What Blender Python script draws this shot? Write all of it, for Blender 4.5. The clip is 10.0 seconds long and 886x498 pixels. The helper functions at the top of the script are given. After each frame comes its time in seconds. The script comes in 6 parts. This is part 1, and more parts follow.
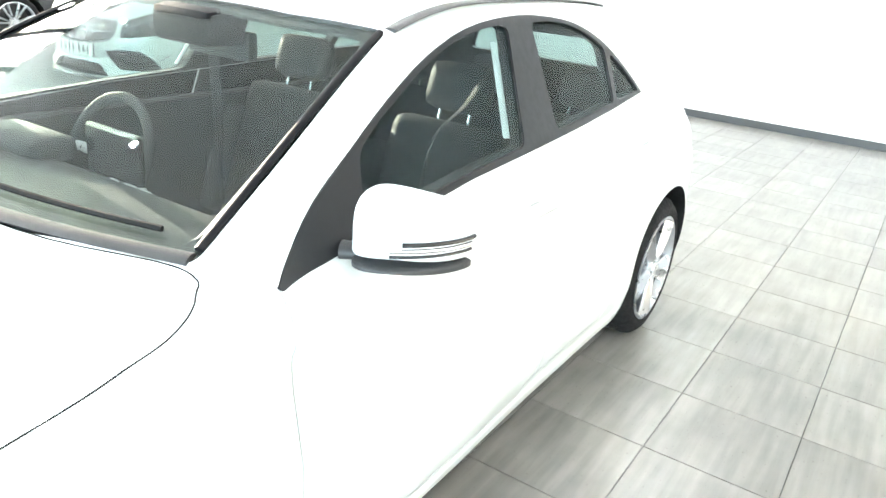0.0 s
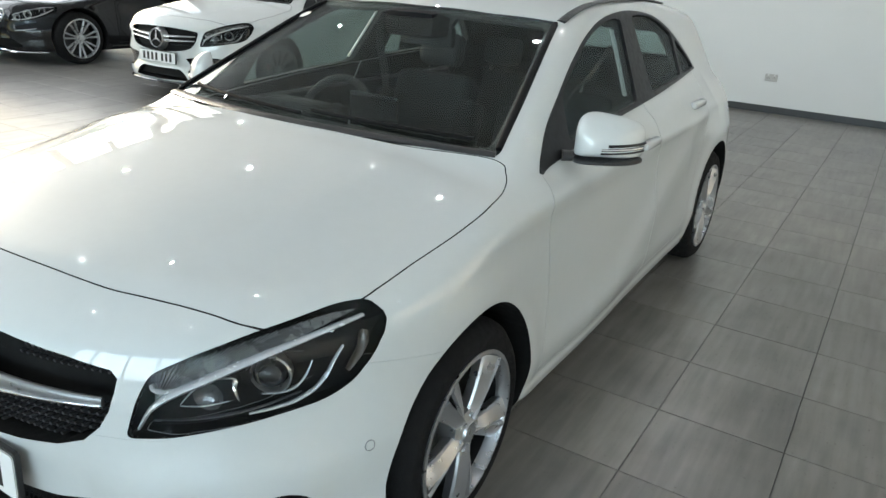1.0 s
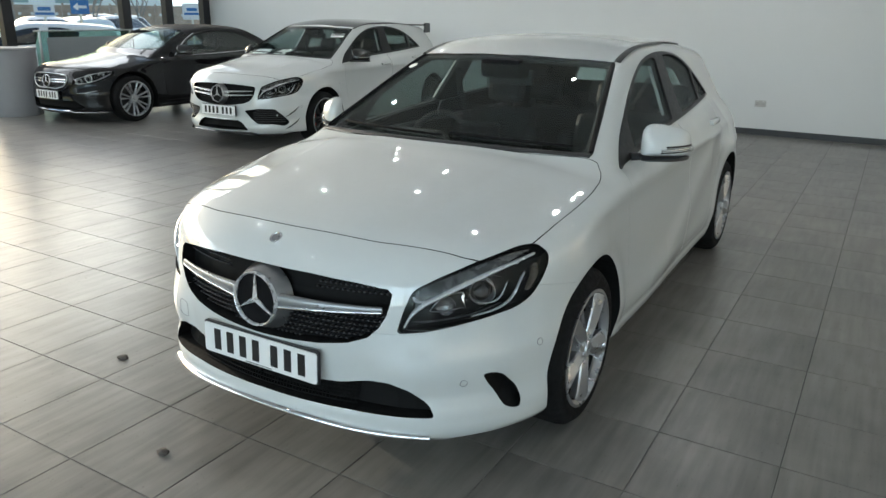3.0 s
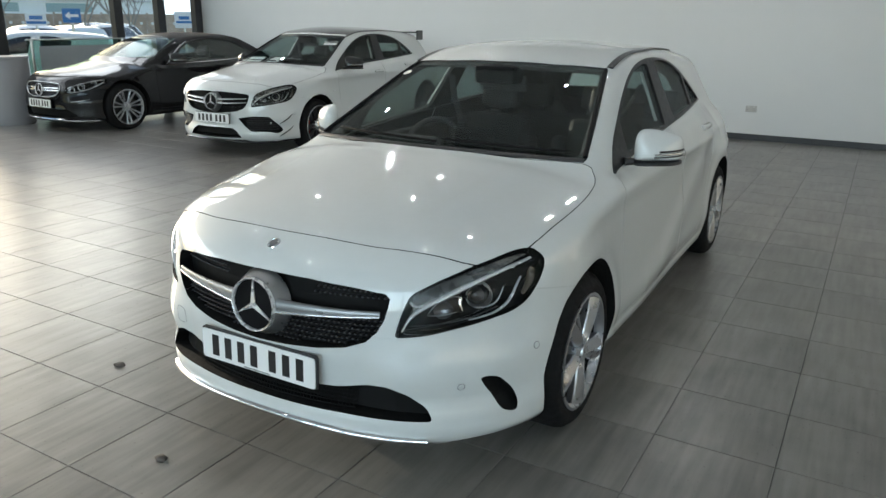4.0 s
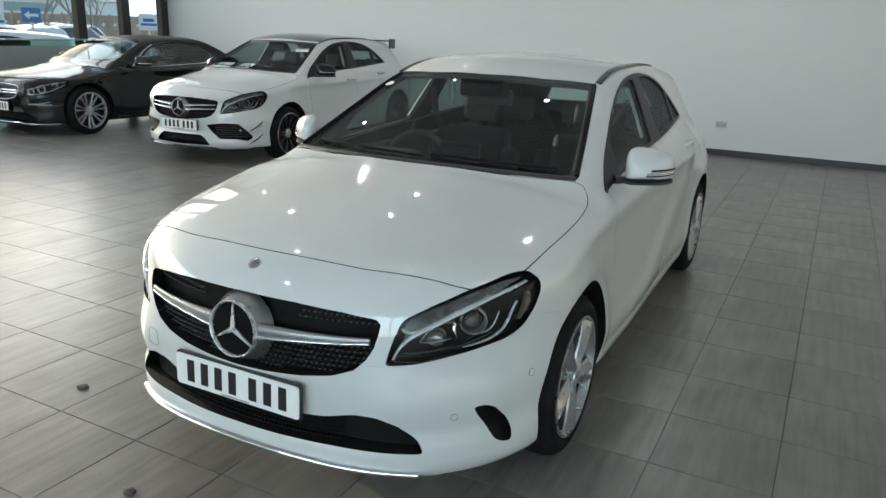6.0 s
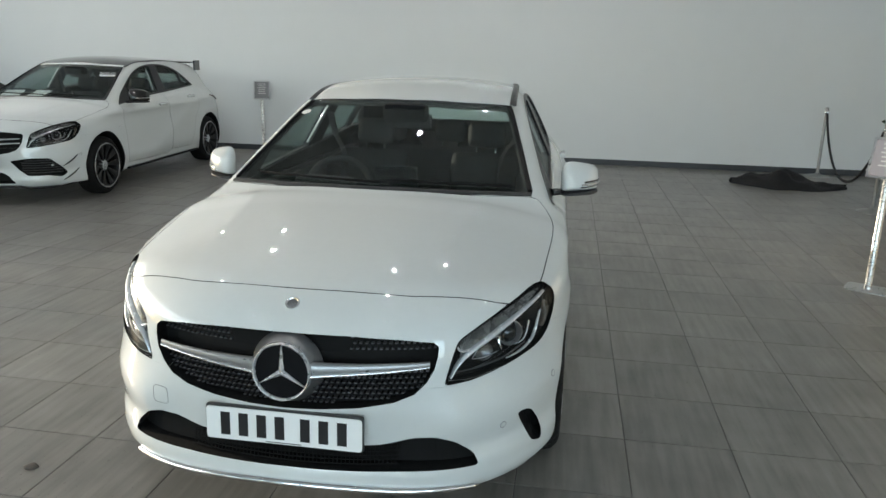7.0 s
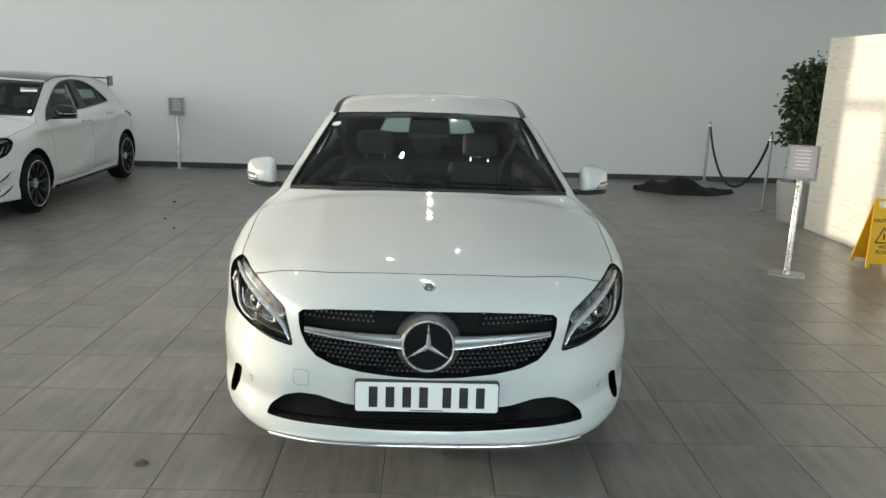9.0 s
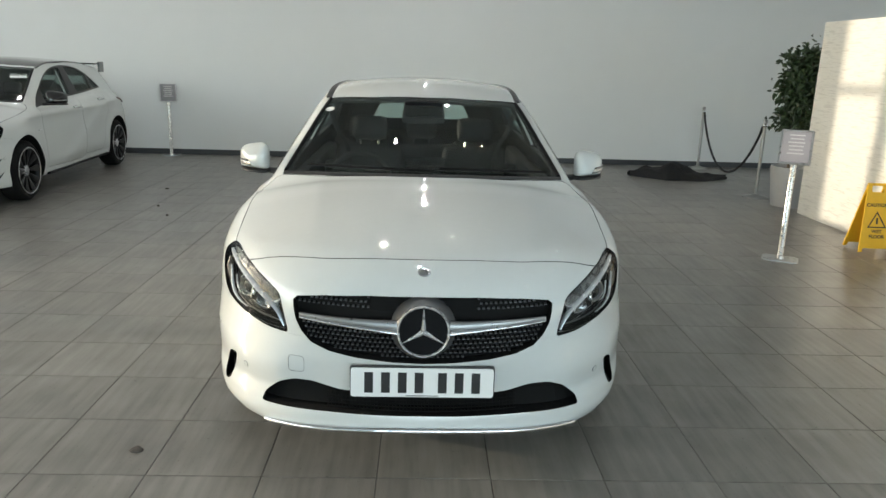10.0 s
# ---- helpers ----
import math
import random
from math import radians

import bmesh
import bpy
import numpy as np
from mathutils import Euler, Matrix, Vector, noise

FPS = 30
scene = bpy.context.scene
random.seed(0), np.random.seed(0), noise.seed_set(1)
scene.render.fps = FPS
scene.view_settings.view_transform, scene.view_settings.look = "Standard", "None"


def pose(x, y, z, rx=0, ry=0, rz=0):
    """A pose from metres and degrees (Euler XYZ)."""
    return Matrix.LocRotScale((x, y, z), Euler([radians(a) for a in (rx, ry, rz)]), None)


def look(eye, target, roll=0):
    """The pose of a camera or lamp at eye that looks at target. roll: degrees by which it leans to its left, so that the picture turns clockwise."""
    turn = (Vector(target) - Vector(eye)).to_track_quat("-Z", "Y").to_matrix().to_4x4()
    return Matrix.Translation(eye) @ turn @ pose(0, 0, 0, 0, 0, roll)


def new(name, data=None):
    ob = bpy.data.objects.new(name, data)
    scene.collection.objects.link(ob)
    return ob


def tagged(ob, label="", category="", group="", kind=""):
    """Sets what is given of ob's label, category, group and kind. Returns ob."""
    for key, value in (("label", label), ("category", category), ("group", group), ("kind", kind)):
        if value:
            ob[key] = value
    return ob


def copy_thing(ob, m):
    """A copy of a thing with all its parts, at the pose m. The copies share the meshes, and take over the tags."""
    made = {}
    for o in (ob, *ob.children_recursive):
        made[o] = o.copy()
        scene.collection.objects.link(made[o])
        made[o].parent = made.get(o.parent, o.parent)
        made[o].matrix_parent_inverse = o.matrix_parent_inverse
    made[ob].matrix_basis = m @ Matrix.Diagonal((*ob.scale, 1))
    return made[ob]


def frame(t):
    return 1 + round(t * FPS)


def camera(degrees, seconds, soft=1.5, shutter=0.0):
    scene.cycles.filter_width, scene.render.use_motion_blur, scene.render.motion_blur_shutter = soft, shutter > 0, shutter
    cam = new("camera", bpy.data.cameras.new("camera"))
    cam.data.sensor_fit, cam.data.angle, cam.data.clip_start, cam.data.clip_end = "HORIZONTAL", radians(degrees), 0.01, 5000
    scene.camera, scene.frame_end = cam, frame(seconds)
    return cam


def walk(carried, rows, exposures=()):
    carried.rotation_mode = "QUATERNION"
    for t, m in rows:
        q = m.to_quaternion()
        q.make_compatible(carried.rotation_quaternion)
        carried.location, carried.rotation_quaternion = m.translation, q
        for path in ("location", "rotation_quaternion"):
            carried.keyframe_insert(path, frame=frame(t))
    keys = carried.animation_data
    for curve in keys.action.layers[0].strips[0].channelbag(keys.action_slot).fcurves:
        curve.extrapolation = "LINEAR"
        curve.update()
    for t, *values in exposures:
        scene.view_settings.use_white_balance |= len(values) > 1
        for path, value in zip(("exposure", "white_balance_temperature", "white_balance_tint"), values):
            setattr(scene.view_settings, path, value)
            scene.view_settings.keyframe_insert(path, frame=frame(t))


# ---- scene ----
cam = camera(62.0, 10.0)
PATH = [
    (0, (1.68, 0.482, 1.53), (0.703, 2.062, 0.789), 5.2),
    (0.5, (1.695, -0.064, 1.506), (0.722, 1.543, 0.819), 3.9),
    (1, (1.674, -0.67, 1.525), (0.723, 0.934, 0.802), 3.5),
    (1.5, (1.644, -1.141, 1.542), (0.669, 0.459, 0.843), 1.8),
    (2, (1.696, -1.454, 1.548), (0.705, 0.146, 0.871), 0.8),
    (2.5, (1.721, -1.655, 1.569), (0.747, -0.029, 0.93), 0.9),
    (4, (1.721, -1.736, 1.568), (0.774, -0.078, 0.975), 0.6),
    (4.5, (1.724, -1.737, 1.569), (0.781, -0.074, 0.979), 0.6),
    (5, (1.725, -1.736, 1.574), (0.787, -0.071, 0.985), -0.3),
    (5.5, (1.703, -1.711, 1.57), (0.769, -0.043, 0.983), -0.0),
    (6, (1.578, -1.669, 1.575), (0.711, 0.041, 1.005), 2.0),
    (6.2, (1.454, -1.707, 1.584), (0.706, 0.071, 1.055), 2.3),
    (7.3, (0.578, -2.164, 1.622), (0.425, -0.238, 1.105), 1.1),
    (7.5, (0.436, -2.219, 1.616), (0.355, -0.285, 1.112), 1.1),
    (8, (0.202, -2.391, 1.593), (0.134, -0.445, 1.138), 1.5),
    (8.5, (0.013, -2.495, 1.597), (0.039, -0.544, 1.159), 1.5),
    (9, (-0.036, -2.51, 1.589), (0.025, -0.566, 1.126), 1.8),
    (9.5, (-0.035, -2.503, 1.583), (0.028, -0.565, 1.093), 1.6),
    (10, (-0.039, -2.504, 1.583), (0.039, -0.569, 1.085), 1.7),
]
walk(cam, [(t, look(eye, target, roll)) for t, eye, target, roll in PATH],
     [(0, 4.0, 6150, 10), (0.3, 3.0, 6150, 10), (0.6, 2.25, 6150, 10), (1.0, 1.73, 6150, 10), (1.5, 1.37, 6150, 10), (2.0, 1.28, 6150, 10), (6.0, 1.29, 6150, 10), (8.0, 1.35, 6350, 10), (10, 1.35, 6400, 9)])

# ---- light ----
SUN_AZ, SUN_EL = 164.6, 8.5          # degrees: heading to the sun from +x, and its height
world = bpy.data.worlds.new("sky")
scene.world = world
world.use_nodes = True
wn, wl = world.node_tree.nodes, world.node_tree.links
sky = wn.new("ShaderNodeTexSky")
sky.sky_type, sky.sun_disc = "NISHITA", False
sky.dust_density = 1.0
sky.sun_elevation, sky.sun_rotation = radians(SUN_EL), radians(90 - SUN_AZ)
wl.new(sky.outputs[0], wn["Background"].inputs[0])
wn["Background"].inputs[1].default_value = 0.15
sun = new("sun", bpy.data.lights.new("sun", "SUN"))
sun.data.energy, sun.data.angle, sun.data.color = 1.3, radians(0.6), (1.0, 0.86, 0.66)
sun_to = Vector((math.cos(radians(SUN_AZ)) * math.cos(radians(SUN_EL)), math.sin(radians(SUN_AZ)) * math.cos(radians(SUN_EL)), math.sin(radians(SUN_EL))))
sun.matrix_world = look(sun_to * 40, (0, 0, 0))


def window_lamp(x, y, z, wide, high, aim, power, color):
    """Daylight from the sky that enters through a glazed wall."""
    d = bpy.data.lights.new("window_light", "AREA")
    d.shape, d.size, d.size_y, d.energy, d.color = "RECTANGLE", wide, high, power, color
    ob = new("window_light", d)
    ob.matrix_world = look((x, y, z), aim)
    return ob


window_lamp(-10.55, -0.6, 3.45, 16.4, 2.5, (0, -0.6, 3.45), 215, (1.0, 0.98, 0.94))
window_lamp(3.2, -9.2, 2.25, 12.4, 3.3, (3.2, 0, 2.25), 215, (0.74, 0.90, 1.0))


# ---- materials ----
def material(name, color, rough=0.5, metal=0.0, coat=0.0, grain=0.0, grain_scale=40.0, bump=0.0, bump_scale=200.0, emit=0.0, spec=0.5, coat_ior=1.5):
    """A principled material with an optional two-scale noise in its colour and roughness, and a fine bump."""
    m = bpy.data.materials.new(name)
    m.use_nodes = True
    n, l = m.node_tree.nodes, m.node_tree.links
    b = n["Principled BSDF"]
    b.inputs["Base Color"].default_value = (*color, 1)
    b.inputs["Roughness"].default_value = rough
    b.inputs["Metallic"].default_value = metal
    b.inputs["Coat Weight"].default_value = coat
    b.inputs["Coat Roughness"].default_value = 0.03
    b.inputs["Coat IOR"].default_value = coat_ior
    b.inputs["Specular IOR Level"].default_value = spec
    if emit:
        b.inputs["Emission Color"].default_value = (*color, 1)
        b.inputs["Emission Strength"].default_value = emit
    if grain or bump:
        tc = n.new("ShaderNodeTexCoord")
    if grain:
        tex, big = n.new("ShaderNodeTexNoise"), n.new("ShaderNodeTexNoise")
        tex.inputs["Scale"].default_value, big.inputs["Scale"].default_value = grain_scale, grain_scale / 9
        tex.inputs["Detail"].default_value = 5
        add = n.new("ShaderNodeMath")
        add.operation = "ADD"
        ramp = n.new("ShaderNodeMapRange")
        ramp.inputs["From Min"].default_value, ramp.inputs["From Max"].default_value = 0.6, 1.4
        ramp.inputs["To Min"].default_value, ramp.inputs["To Max"].default_value = 1 - grain, 1 + grain
        mul = n.new("ShaderNodeVectorMath")
        mul.operation = "SCALE"
        mul.inputs[0].default_value = color
        for t in (tex, big):
            l.new(tc.outputs["Object"], t.inputs["Vector"])
        l.new(tex.outputs["Fac"], add.inputs[0])
        l.new(big.outputs["Fac"], add.inputs[1])
        l.new(add.outputs[0], ramp.inputs["Value"])
        l.new(ramp.outputs[0], mul.inputs["Scale"])
        l.new(mul.outputs[0], b.inputs["Base Color"])
        rr = n.new("ShaderNodeMapRange")
        rr.inputs["From Min"].default_value, rr.inputs["From Max"].default_value = 0.3, 0.7
        rr.inputs["To Min"].default_value, rr.inputs["To Max"].default_value = max(0.02, rough * 0.85), min(1, rough * 1.15)
        l.new(tex.outputs["Fac"], rr.inputs["Value"])
        l.new(rr.outputs[0], b.inputs["Roughness"])
    if bump:
        bt, bn = n.new("ShaderNodeTexNoise"), n.new("ShaderNodeBump")
        bt.inputs["Scale"].default_value, bt.inputs["Detail"].default_value = bump_scale, 4
        bn.inputs["Strength"].default_value, bn.inputs["Distance"].default_value = bump, 0.004
        l.new(tc.outputs["Object"], bt.inputs["Vector"])
        l.new(bt.outputs["Fac"], bn.inputs["Height"])
        l.new(bn.outputs[0], b.inputs["Normal"])
    return m


def glass_material(name, tint, rough=0.0, see=1.0, base=0.022):
    """A pane: clear in tint, with a mirror gloss that grows towards grazing."""
    m = bpy.data.materials.new(name)
    m.use_nodes = True
    n, l = m.node_tree.nodes, m.node_tree.links
    n.remove(n["Principled BSDF"])
    clear, gloss, mix, fr = n.new("ShaderNodeBsdfTransparent"), n.new("ShaderNodeBsdfGlossy"), n.new("ShaderNodeMixShader"), n.new("ShaderNodeLayerWeight")
    power, scale = n.new("ShaderNodeMath"), n.new("ShaderNodeMath")
    power.operation, power.inputs[1].default_value = "POWER", 5.0
    scale.operation, scale.inputs[1].default_value, scale.inputs[2].default_value = "MULTIPLY_ADD", 0.42 * see, base
    clear.inputs[0].default_value = (*tint, 1)
    gloss.inputs["Roughness"].default_value = rough
    fr.inputs["Blend"].default_value = 0.5
    l.new(fr.outputs["Facing"], power.inputs[0])
    l.new(power.outputs[0], scale.inputs[0])
    l.new(scale.outputs[0], mix.inputs[0])
    l.new(clear.outputs[0], mix.inputs[1])
    l.new(gloss.outputs[0], mix.inputs[2])
    l.new(mix.outputs[0], n["Material Output"].inputs[0])
    return m


WHITE_PAINT = material("white_car_paint", (0.60, 0.625, 0.615), 0.5, coat=1.0, grain=0.015, grain_scale=300, spec=0.12, coat_ior=1.75)
BLACK_PAINT = material("black_car_paint", (0.006, 0.006, 0.007), 0.3, coat=0.8, grain=0.2, grain_scale=400, spec=0.05)
BLACK_TRIM = material("black_plastic", (0.024, 0.024, 0.025), 0.42, grain=0.25, grain_scale=60, bump=0.2, bump_scale=900)
PILLAR = material("pillar_black", (0.013, 0.013, 0.014), 0.38, grain=0.1, spec=0.22)
GLOSS_BLACK = material("gloss_black", (0.008, 0.008, 0.009), 0.12, coat=0.6, grain=0.1)
VOID = material("dark_cavity", (0.010, 0.010, 0.010), 0.8, grain=0.3, spec=0.12)
RUBBER = material("tyre_rubber", (0.008, 0.008, 0.0083), 0.8, grain=0.3, grain_scale=50, bump=0.4, bump_scale=300, spec=0.2)
ALLOY = material("silver_alloy", (0.47, 0.48, 0.50), 0.30, metal=0.85, coat=0.3, grain=0.03, grain_scale=30)
DARK_ALLOY = material("dark_alloy", (0.012, 0.012, 0.013), 0.45, metal=0.2, grain=0.1)
CHROME = material("chrome", (0.85, 0.86, 0.88), 0.07, metal=1.0, grain=0.02)
SATIN = material("satin_silver", (0.60, 0.61, 0.62), 0.3, metal=0.9, grain=0.05)
CAR_GLASS = glass_material("car_glass", (0.84, 0.90, 0.88), see=0.8, base=0.058)
SIDE_GLASS = glass_material("dark_side_glass", (0.60, 0.66, 0.65), see=0.6, base=0.03)
LAMP_GLASS = glass_material("lamp_glass", (0.95, 0.96, 0.96), see=0.5, base=0.012)
CABIN_CLOTH = material("black_upholstery", (0.016, 0.016, 0.017), 0.7, grain=0.3, grain_scale=25)
CABIN_PLASTIC = material("cabin_plastic", (0.012, 0.012, 0.013), 0.55, grain=0.2, grain_scale=20)
PLATE_WHITE = material("plate_white", (0.80, 0.81, 0.80), 0.35, grain=0.02)
PLATE_INK = material("plate_ink", (0.012, 0.012, 0.013), 0.4, grain=0.1)
WALL_PAINT = material("wall_paint", (0.70, 0.72, 0.72), 0.65, grain=0.02, grain_scale=3, bump=0.08, bump_scale=150)
SKIRT_PAINT = material("skirting_paint", (0.045, 0.05, 0.055), 0.45, grain=0.15, grain_scale=8)
CEILING_PAINT = material("ceiling_paint", (0.60, 0.61, 0.61), 0.9, grain=0.03, grain_scale=2)
FRAME_DARK = material("dark_frame", (0.025, 0.025, 0.028), 0.4, metal=0.2, grain=0.2, grain_scale=12)
WINDOW_GLASS = glass_material("window_glass", (0.985, 0.995, 0.99), see=0.7, base=0.015)


# ---- mesh tools ----
def part(name, bm, mat, parent=None, label=""):
    """Link a bmesh as one mesh object, under parent if one is given."""
    me = bpy.data.meshes.new(name)
    bm.to_mesh(me)
    bm.free()
    me.materials.append(mat)
    ob = new(name, me)
    if parent is not None:
        ob.parent = parent
    if label:
        ob["label"] = label
    return ob


def smooth(ob, angle=35):
    me = ob.data
    me.shade_smooth()
    me.set_sharp_from_angle(angle=radians(angle))
    return ob


def box(bm, x0, x1, y0, y1, z0, z1, bevel=0.0, m=None):
    """Add a box, with bevelled edges if asked, to bm."""
    t = bmesh.new()
    bmesh.ops.create_cube(t, size=1, matrix=Matrix.Translation(((x0 + x1) / 2, (y0 + y1) / 2, (z0 + z1) / 2)) @ Matrix.Diagonal((abs(x1 - x0), abs(y1 - y0), abs(z1 - z0), 1)))
    if bevel:
        bmesh.ops.bevel(t, geom=t.edges[:] + t.verts[:], offset=bevel, segments=2, profile=0.6, affect="EDGES")
    join(bm, t, m)
    return bm


def join(bm, t, m=None):
    """Move the geometry of t into bm."""
    if m is not None:
        bmesh.ops.transform(t, matrix=m, verts=t.verts)
    me = bpy.data.meshes.new("tmp")
    t.to_mesh(me)
    t.free()
    bm.from_mesh(me)
    bpy.data.meshes.remove(me)
    return bm


def rod(bm, a, b, r0, r1=None, seg=16):
    """A capped, tapering rod from a to b."""
    a, b = Vector(a), Vector(b)
    t = bmesh.new()
    bmesh.ops.create_cone(t, cap_ends=True, segments=seg, radius1=r0, radius2=r0 if r1 is None else r1, depth=(b - a).length)
    join(bm, t, Matrix.Translation((a + b) / 2) @ (b - a).to_track_quat("Z", "Y").to_matrix().to_4x4())
    return bm


def lathe(bm, profile, seg=32, m=None):
    """Turn (r, z) pairs about z."""
    t = bmesh.new()
    rings = []
    for r, z in profile:
        if r < 1e-6:
            rings.append([t.verts.new((0, 0, z))])
        else:
            rings.append([t.verts.new((r * math.cos(2 * math.pi * k / seg), r * math.sin(2 * math.pi * k / seg), z)) for k in range(seg)])
    for a, b in zip(rings, rings[1:]):
        for k in range(seg):
            q = [a[k % len(a)], a[(k + 1) % len(a)], b[(k + 1) % len(b)], b[k % len(b)]]
            q = list(dict.fromkeys(q))
            if len(q) > 2:
                t.faces.new(q)
    bmesh.ops.recalc_face_normals(t, faces=t.faces)
    join(bm, t, m)
    return bm


def tube(bm, points, r, seg=8, closed=False, flat=1.0):
    """A round or flattened tube along points."""
    t = bmesh.new()
    pts = [Vector(p) for p in points]
    rings, n = [], len(pts)
    up = Vector((0, 0, 1))
    for i, p in enumerate(pts):
        d = (pts[(i + 1) % n] - pts[i - 1]) if closed else (pts[min(i + 1, n - 1)] - pts[max(i - 1, 0)])
        side = d.cross(up)
        if side.length < 1e-6:
            side = Vector((1, 0, 0))
        side.normalize()
        top = side.cross(d).normalized()
        rr = r[i] if isinstance(r, (list, tuple)) else r
        rings.append([t.verts.new(p + rr * (math.cos(2 * math.pi * k / seg) * side + flat * math.sin(2 * math.pi * k / seg) * top)) for k in range(seg)])
    for a, b in list(zip(rings, rings[1:])) + ([(rings[-1], rings[0])] if closed else []):
        for k in range(seg):
            t.faces.new((a[k], a[(k + 1) % seg], b[(k + 1) % seg], b[k]))
    if not closed:
        t.faces.new(rings[0][::-1])
        t.faces.new(rings[-1])
    bmesh.ops.recalc_face_normals(t, faces=t.faces)
    join(bm, t)
    return bm


def curve_through(points, n=8, closed=False):
    """Catmull-Rom points through the given ones."""
    p = [Vector(q) for q in points]
    out, k = [], len(p)
    for i in range(k if closed else k - 1):
        a, b, c, d = (p[(i + j) % k] if closed else p[max(0, min(k - 1, i + j))] for j in (-1, 0, 1, 2))
        for s in range(n):
            t = s / n
            out.append(0.5 * (2 * b + (c - a) * t + (2 * a - 5 * b + 4 * c - d) * t * t + (3 * b - a - 3 * c + d) * t ** 3))
    return out if closed else out + [p[-1]]


def rounded(points, r=0.02, n=4):
    """A polygon with its corners rounded by r."""
    out, k = [], len(points)
    for i in range(k):
        a, b, c = Vector(points[i - 1]), Vector(points[i]), Vector(points[(i + 1) % k])
        u, v = (a - b), (c - b)
        d = min(r, u.length * 0.45, v.length * 0.45)
        s, e = b + u.normalized() * d, b + v.normalized() * d
        for j in range(n + 1):
            t = j / n
            out.append((1 - t) ** 2 * s + 2 * t * (1 - t) * b + t * t * e)
    return out


def prism(bm, poly, axis, lo, hi):
    """Extrude a polygon of pairs along an axis: 'x' takes (y, z), 'y' takes (x, z), 'z' takes (x, y)."""
    t = bmesh.new()
    lay = {"x": lambda p, h: (h, p[0], p[1]), "y": lambda p, h: (p[0], h, p[1]), "z": lambda p, h: (p[0], p[1], h)}[axis]
    a = [t.verts.new(lay(p, lo)) for p in poly]
    b = [t.verts.new(lay(p, hi)) for p in poly]
    t.faces.new(a)
    t.faces.new(b[::-1])
    for k in range(len(a)):
        t.faces.new((a[k], b[k], b[(k + 1) % len(a)], a[(k + 1) % len(a)]))
    bmesh.ops.recalc_face_normals(t, faces=t.faces)
    join(bm, t)
    return bm


def mirrored(points):
    return [(-p[0], *p[1:]) for p in points][::-1]


def grown(poly, d):
    """A polygon moved outward by d (inward if negative)."""
    k = len(poly)
    area = sum(poly[i - 1][0] * poly[i][1] - poly[i][0] * poly[i - 1][1] for i in range(k))
    s = 1 if area > 0 else -1
    out = []
    for i in range(k):
        a, b, c = Vector(poly[i - 1][:2]), Vector(poly[i][:2]), Vector(poly[(i + 1) % k][:2])
        n1 = Vector((b.y - a.y, a.x - b.x)).normalized()
        n2 = Vector((c.y - b.y, b.x - c.x)).normalized()
        n = (n1 + n2)
        n = n / max(0.35, n.length_squared / 2)
        out.append((b.x + s * d * n.x, b.y + s * d * n.y))
    return out


def mesh_of(bm, *mats):
    me = bpy.data.meshes.new("solid")
    bm.to_mesh(me)
    bm.free()
    for m in mats:
        me.materials.append(m)
    return me


def volume(me):
    bm = bmesh.new()
    bm.from_mesh(me)
    v = bm.calc_volume(signed=True)
    bm.free()
    return v


def span(me):
    co = np.empty(len(me.vertices) * 3)
    me.vertices.foreach_get("co", co)
    co = co.reshape(-1, 3)
    return (co.min(0), co.max(0)) if len(co) else (np.zeros(3), np.zeros(3))


def carve(me, other, how="DIFFERENCE", most=1.0):
    """The exact boolean of two closed meshes, as a new mesh; faces keep their own materials. A cut that fails is tried again a hair aside."""
    va, vb = volume(me), volume(other)
    (lo, hi), out = span(me), me
    for k in range(9):
        a, b = new("carve_a", me), new("carve_b", other)
        b.matrix_basis = Matrix.Translation((0.00031 * k, 0.00047 * k, -0.00023 * k))
        mod = a.modifiers.new("carve", "BOOLEAN")
        mod.object, mod.operation, mod.solver = b, how, "EXACT"
        mod.material_mode = "TRANSFER"
        dg = bpy.context.evaluated_depsgraph_get()
        out = bpy.data.meshes.new_from_object(a.evaluated_get(dg))
        bpy.data.objects.remove(a)
        bpy.data.objects.remove(b)
        v, (l2, h2) = volume(out), span(out)
        within = (l2 > lo - 2e-3).all() and (h2 < hi + 2e-3).all()
        if within and ((va - vb - 0.01 < v < va + 1e-4) if how == "DIFFERENCE" else (0 < v < most * vb + 1e-4)):
            break
    return out


def placed(name, me, parent, label=""):
    ob = new(name, me)
    ob.parent = parent
    if label:
        ob["label"] = label
    return ob


# ---- the shape of a car, as a field that is negative inside ----
WHEEL_R, AXLES, TRACK, SINK = 0.318, (0.868, 3.567), 0.785, 0.03


def smax(a, b, k):
    h = np.clip(0.5 + 0.5 * (a - b) / k, 0, 1)
    return b + (a - b) * h + k * h * (1 - h)


def smin(a, b, k):
    return -smax(-a, -b, k)


def through_keys(t, keys):
    """A smooth (monotone cubic) curve through (t, value) pairs."""
    ks, vs = np.array([k for k, _ in keys], float), np.array([v for _, v in keys], float)
    d = np.diff(vs) / np.diff(ks)
    m = np.r_[d[0], np.where(d[:-1] * d[1:] > 0, 2 * d[:-1] * d[1:] / (d[:-1] + d[1:] + 1e-12), 0), d[-1]]
    t = np.clip(t, ks[0], ks[-1])
    i = np.clip(np.searchsorted(ks, t) - 1, 0, len(ks) - 2)
    h = ks[i + 1] - ks[i]
    s = (t - ks[i]) / h
    return (2 * s**3 - 3 * s**2 + 1) * vs[i] + (s**3 - 2 * s**2 + s) * h * m[i] + (-2 * s**3 + 3 * s**2) * vs[i + 1] + (s**3 - s**2) * h * m[i + 1]


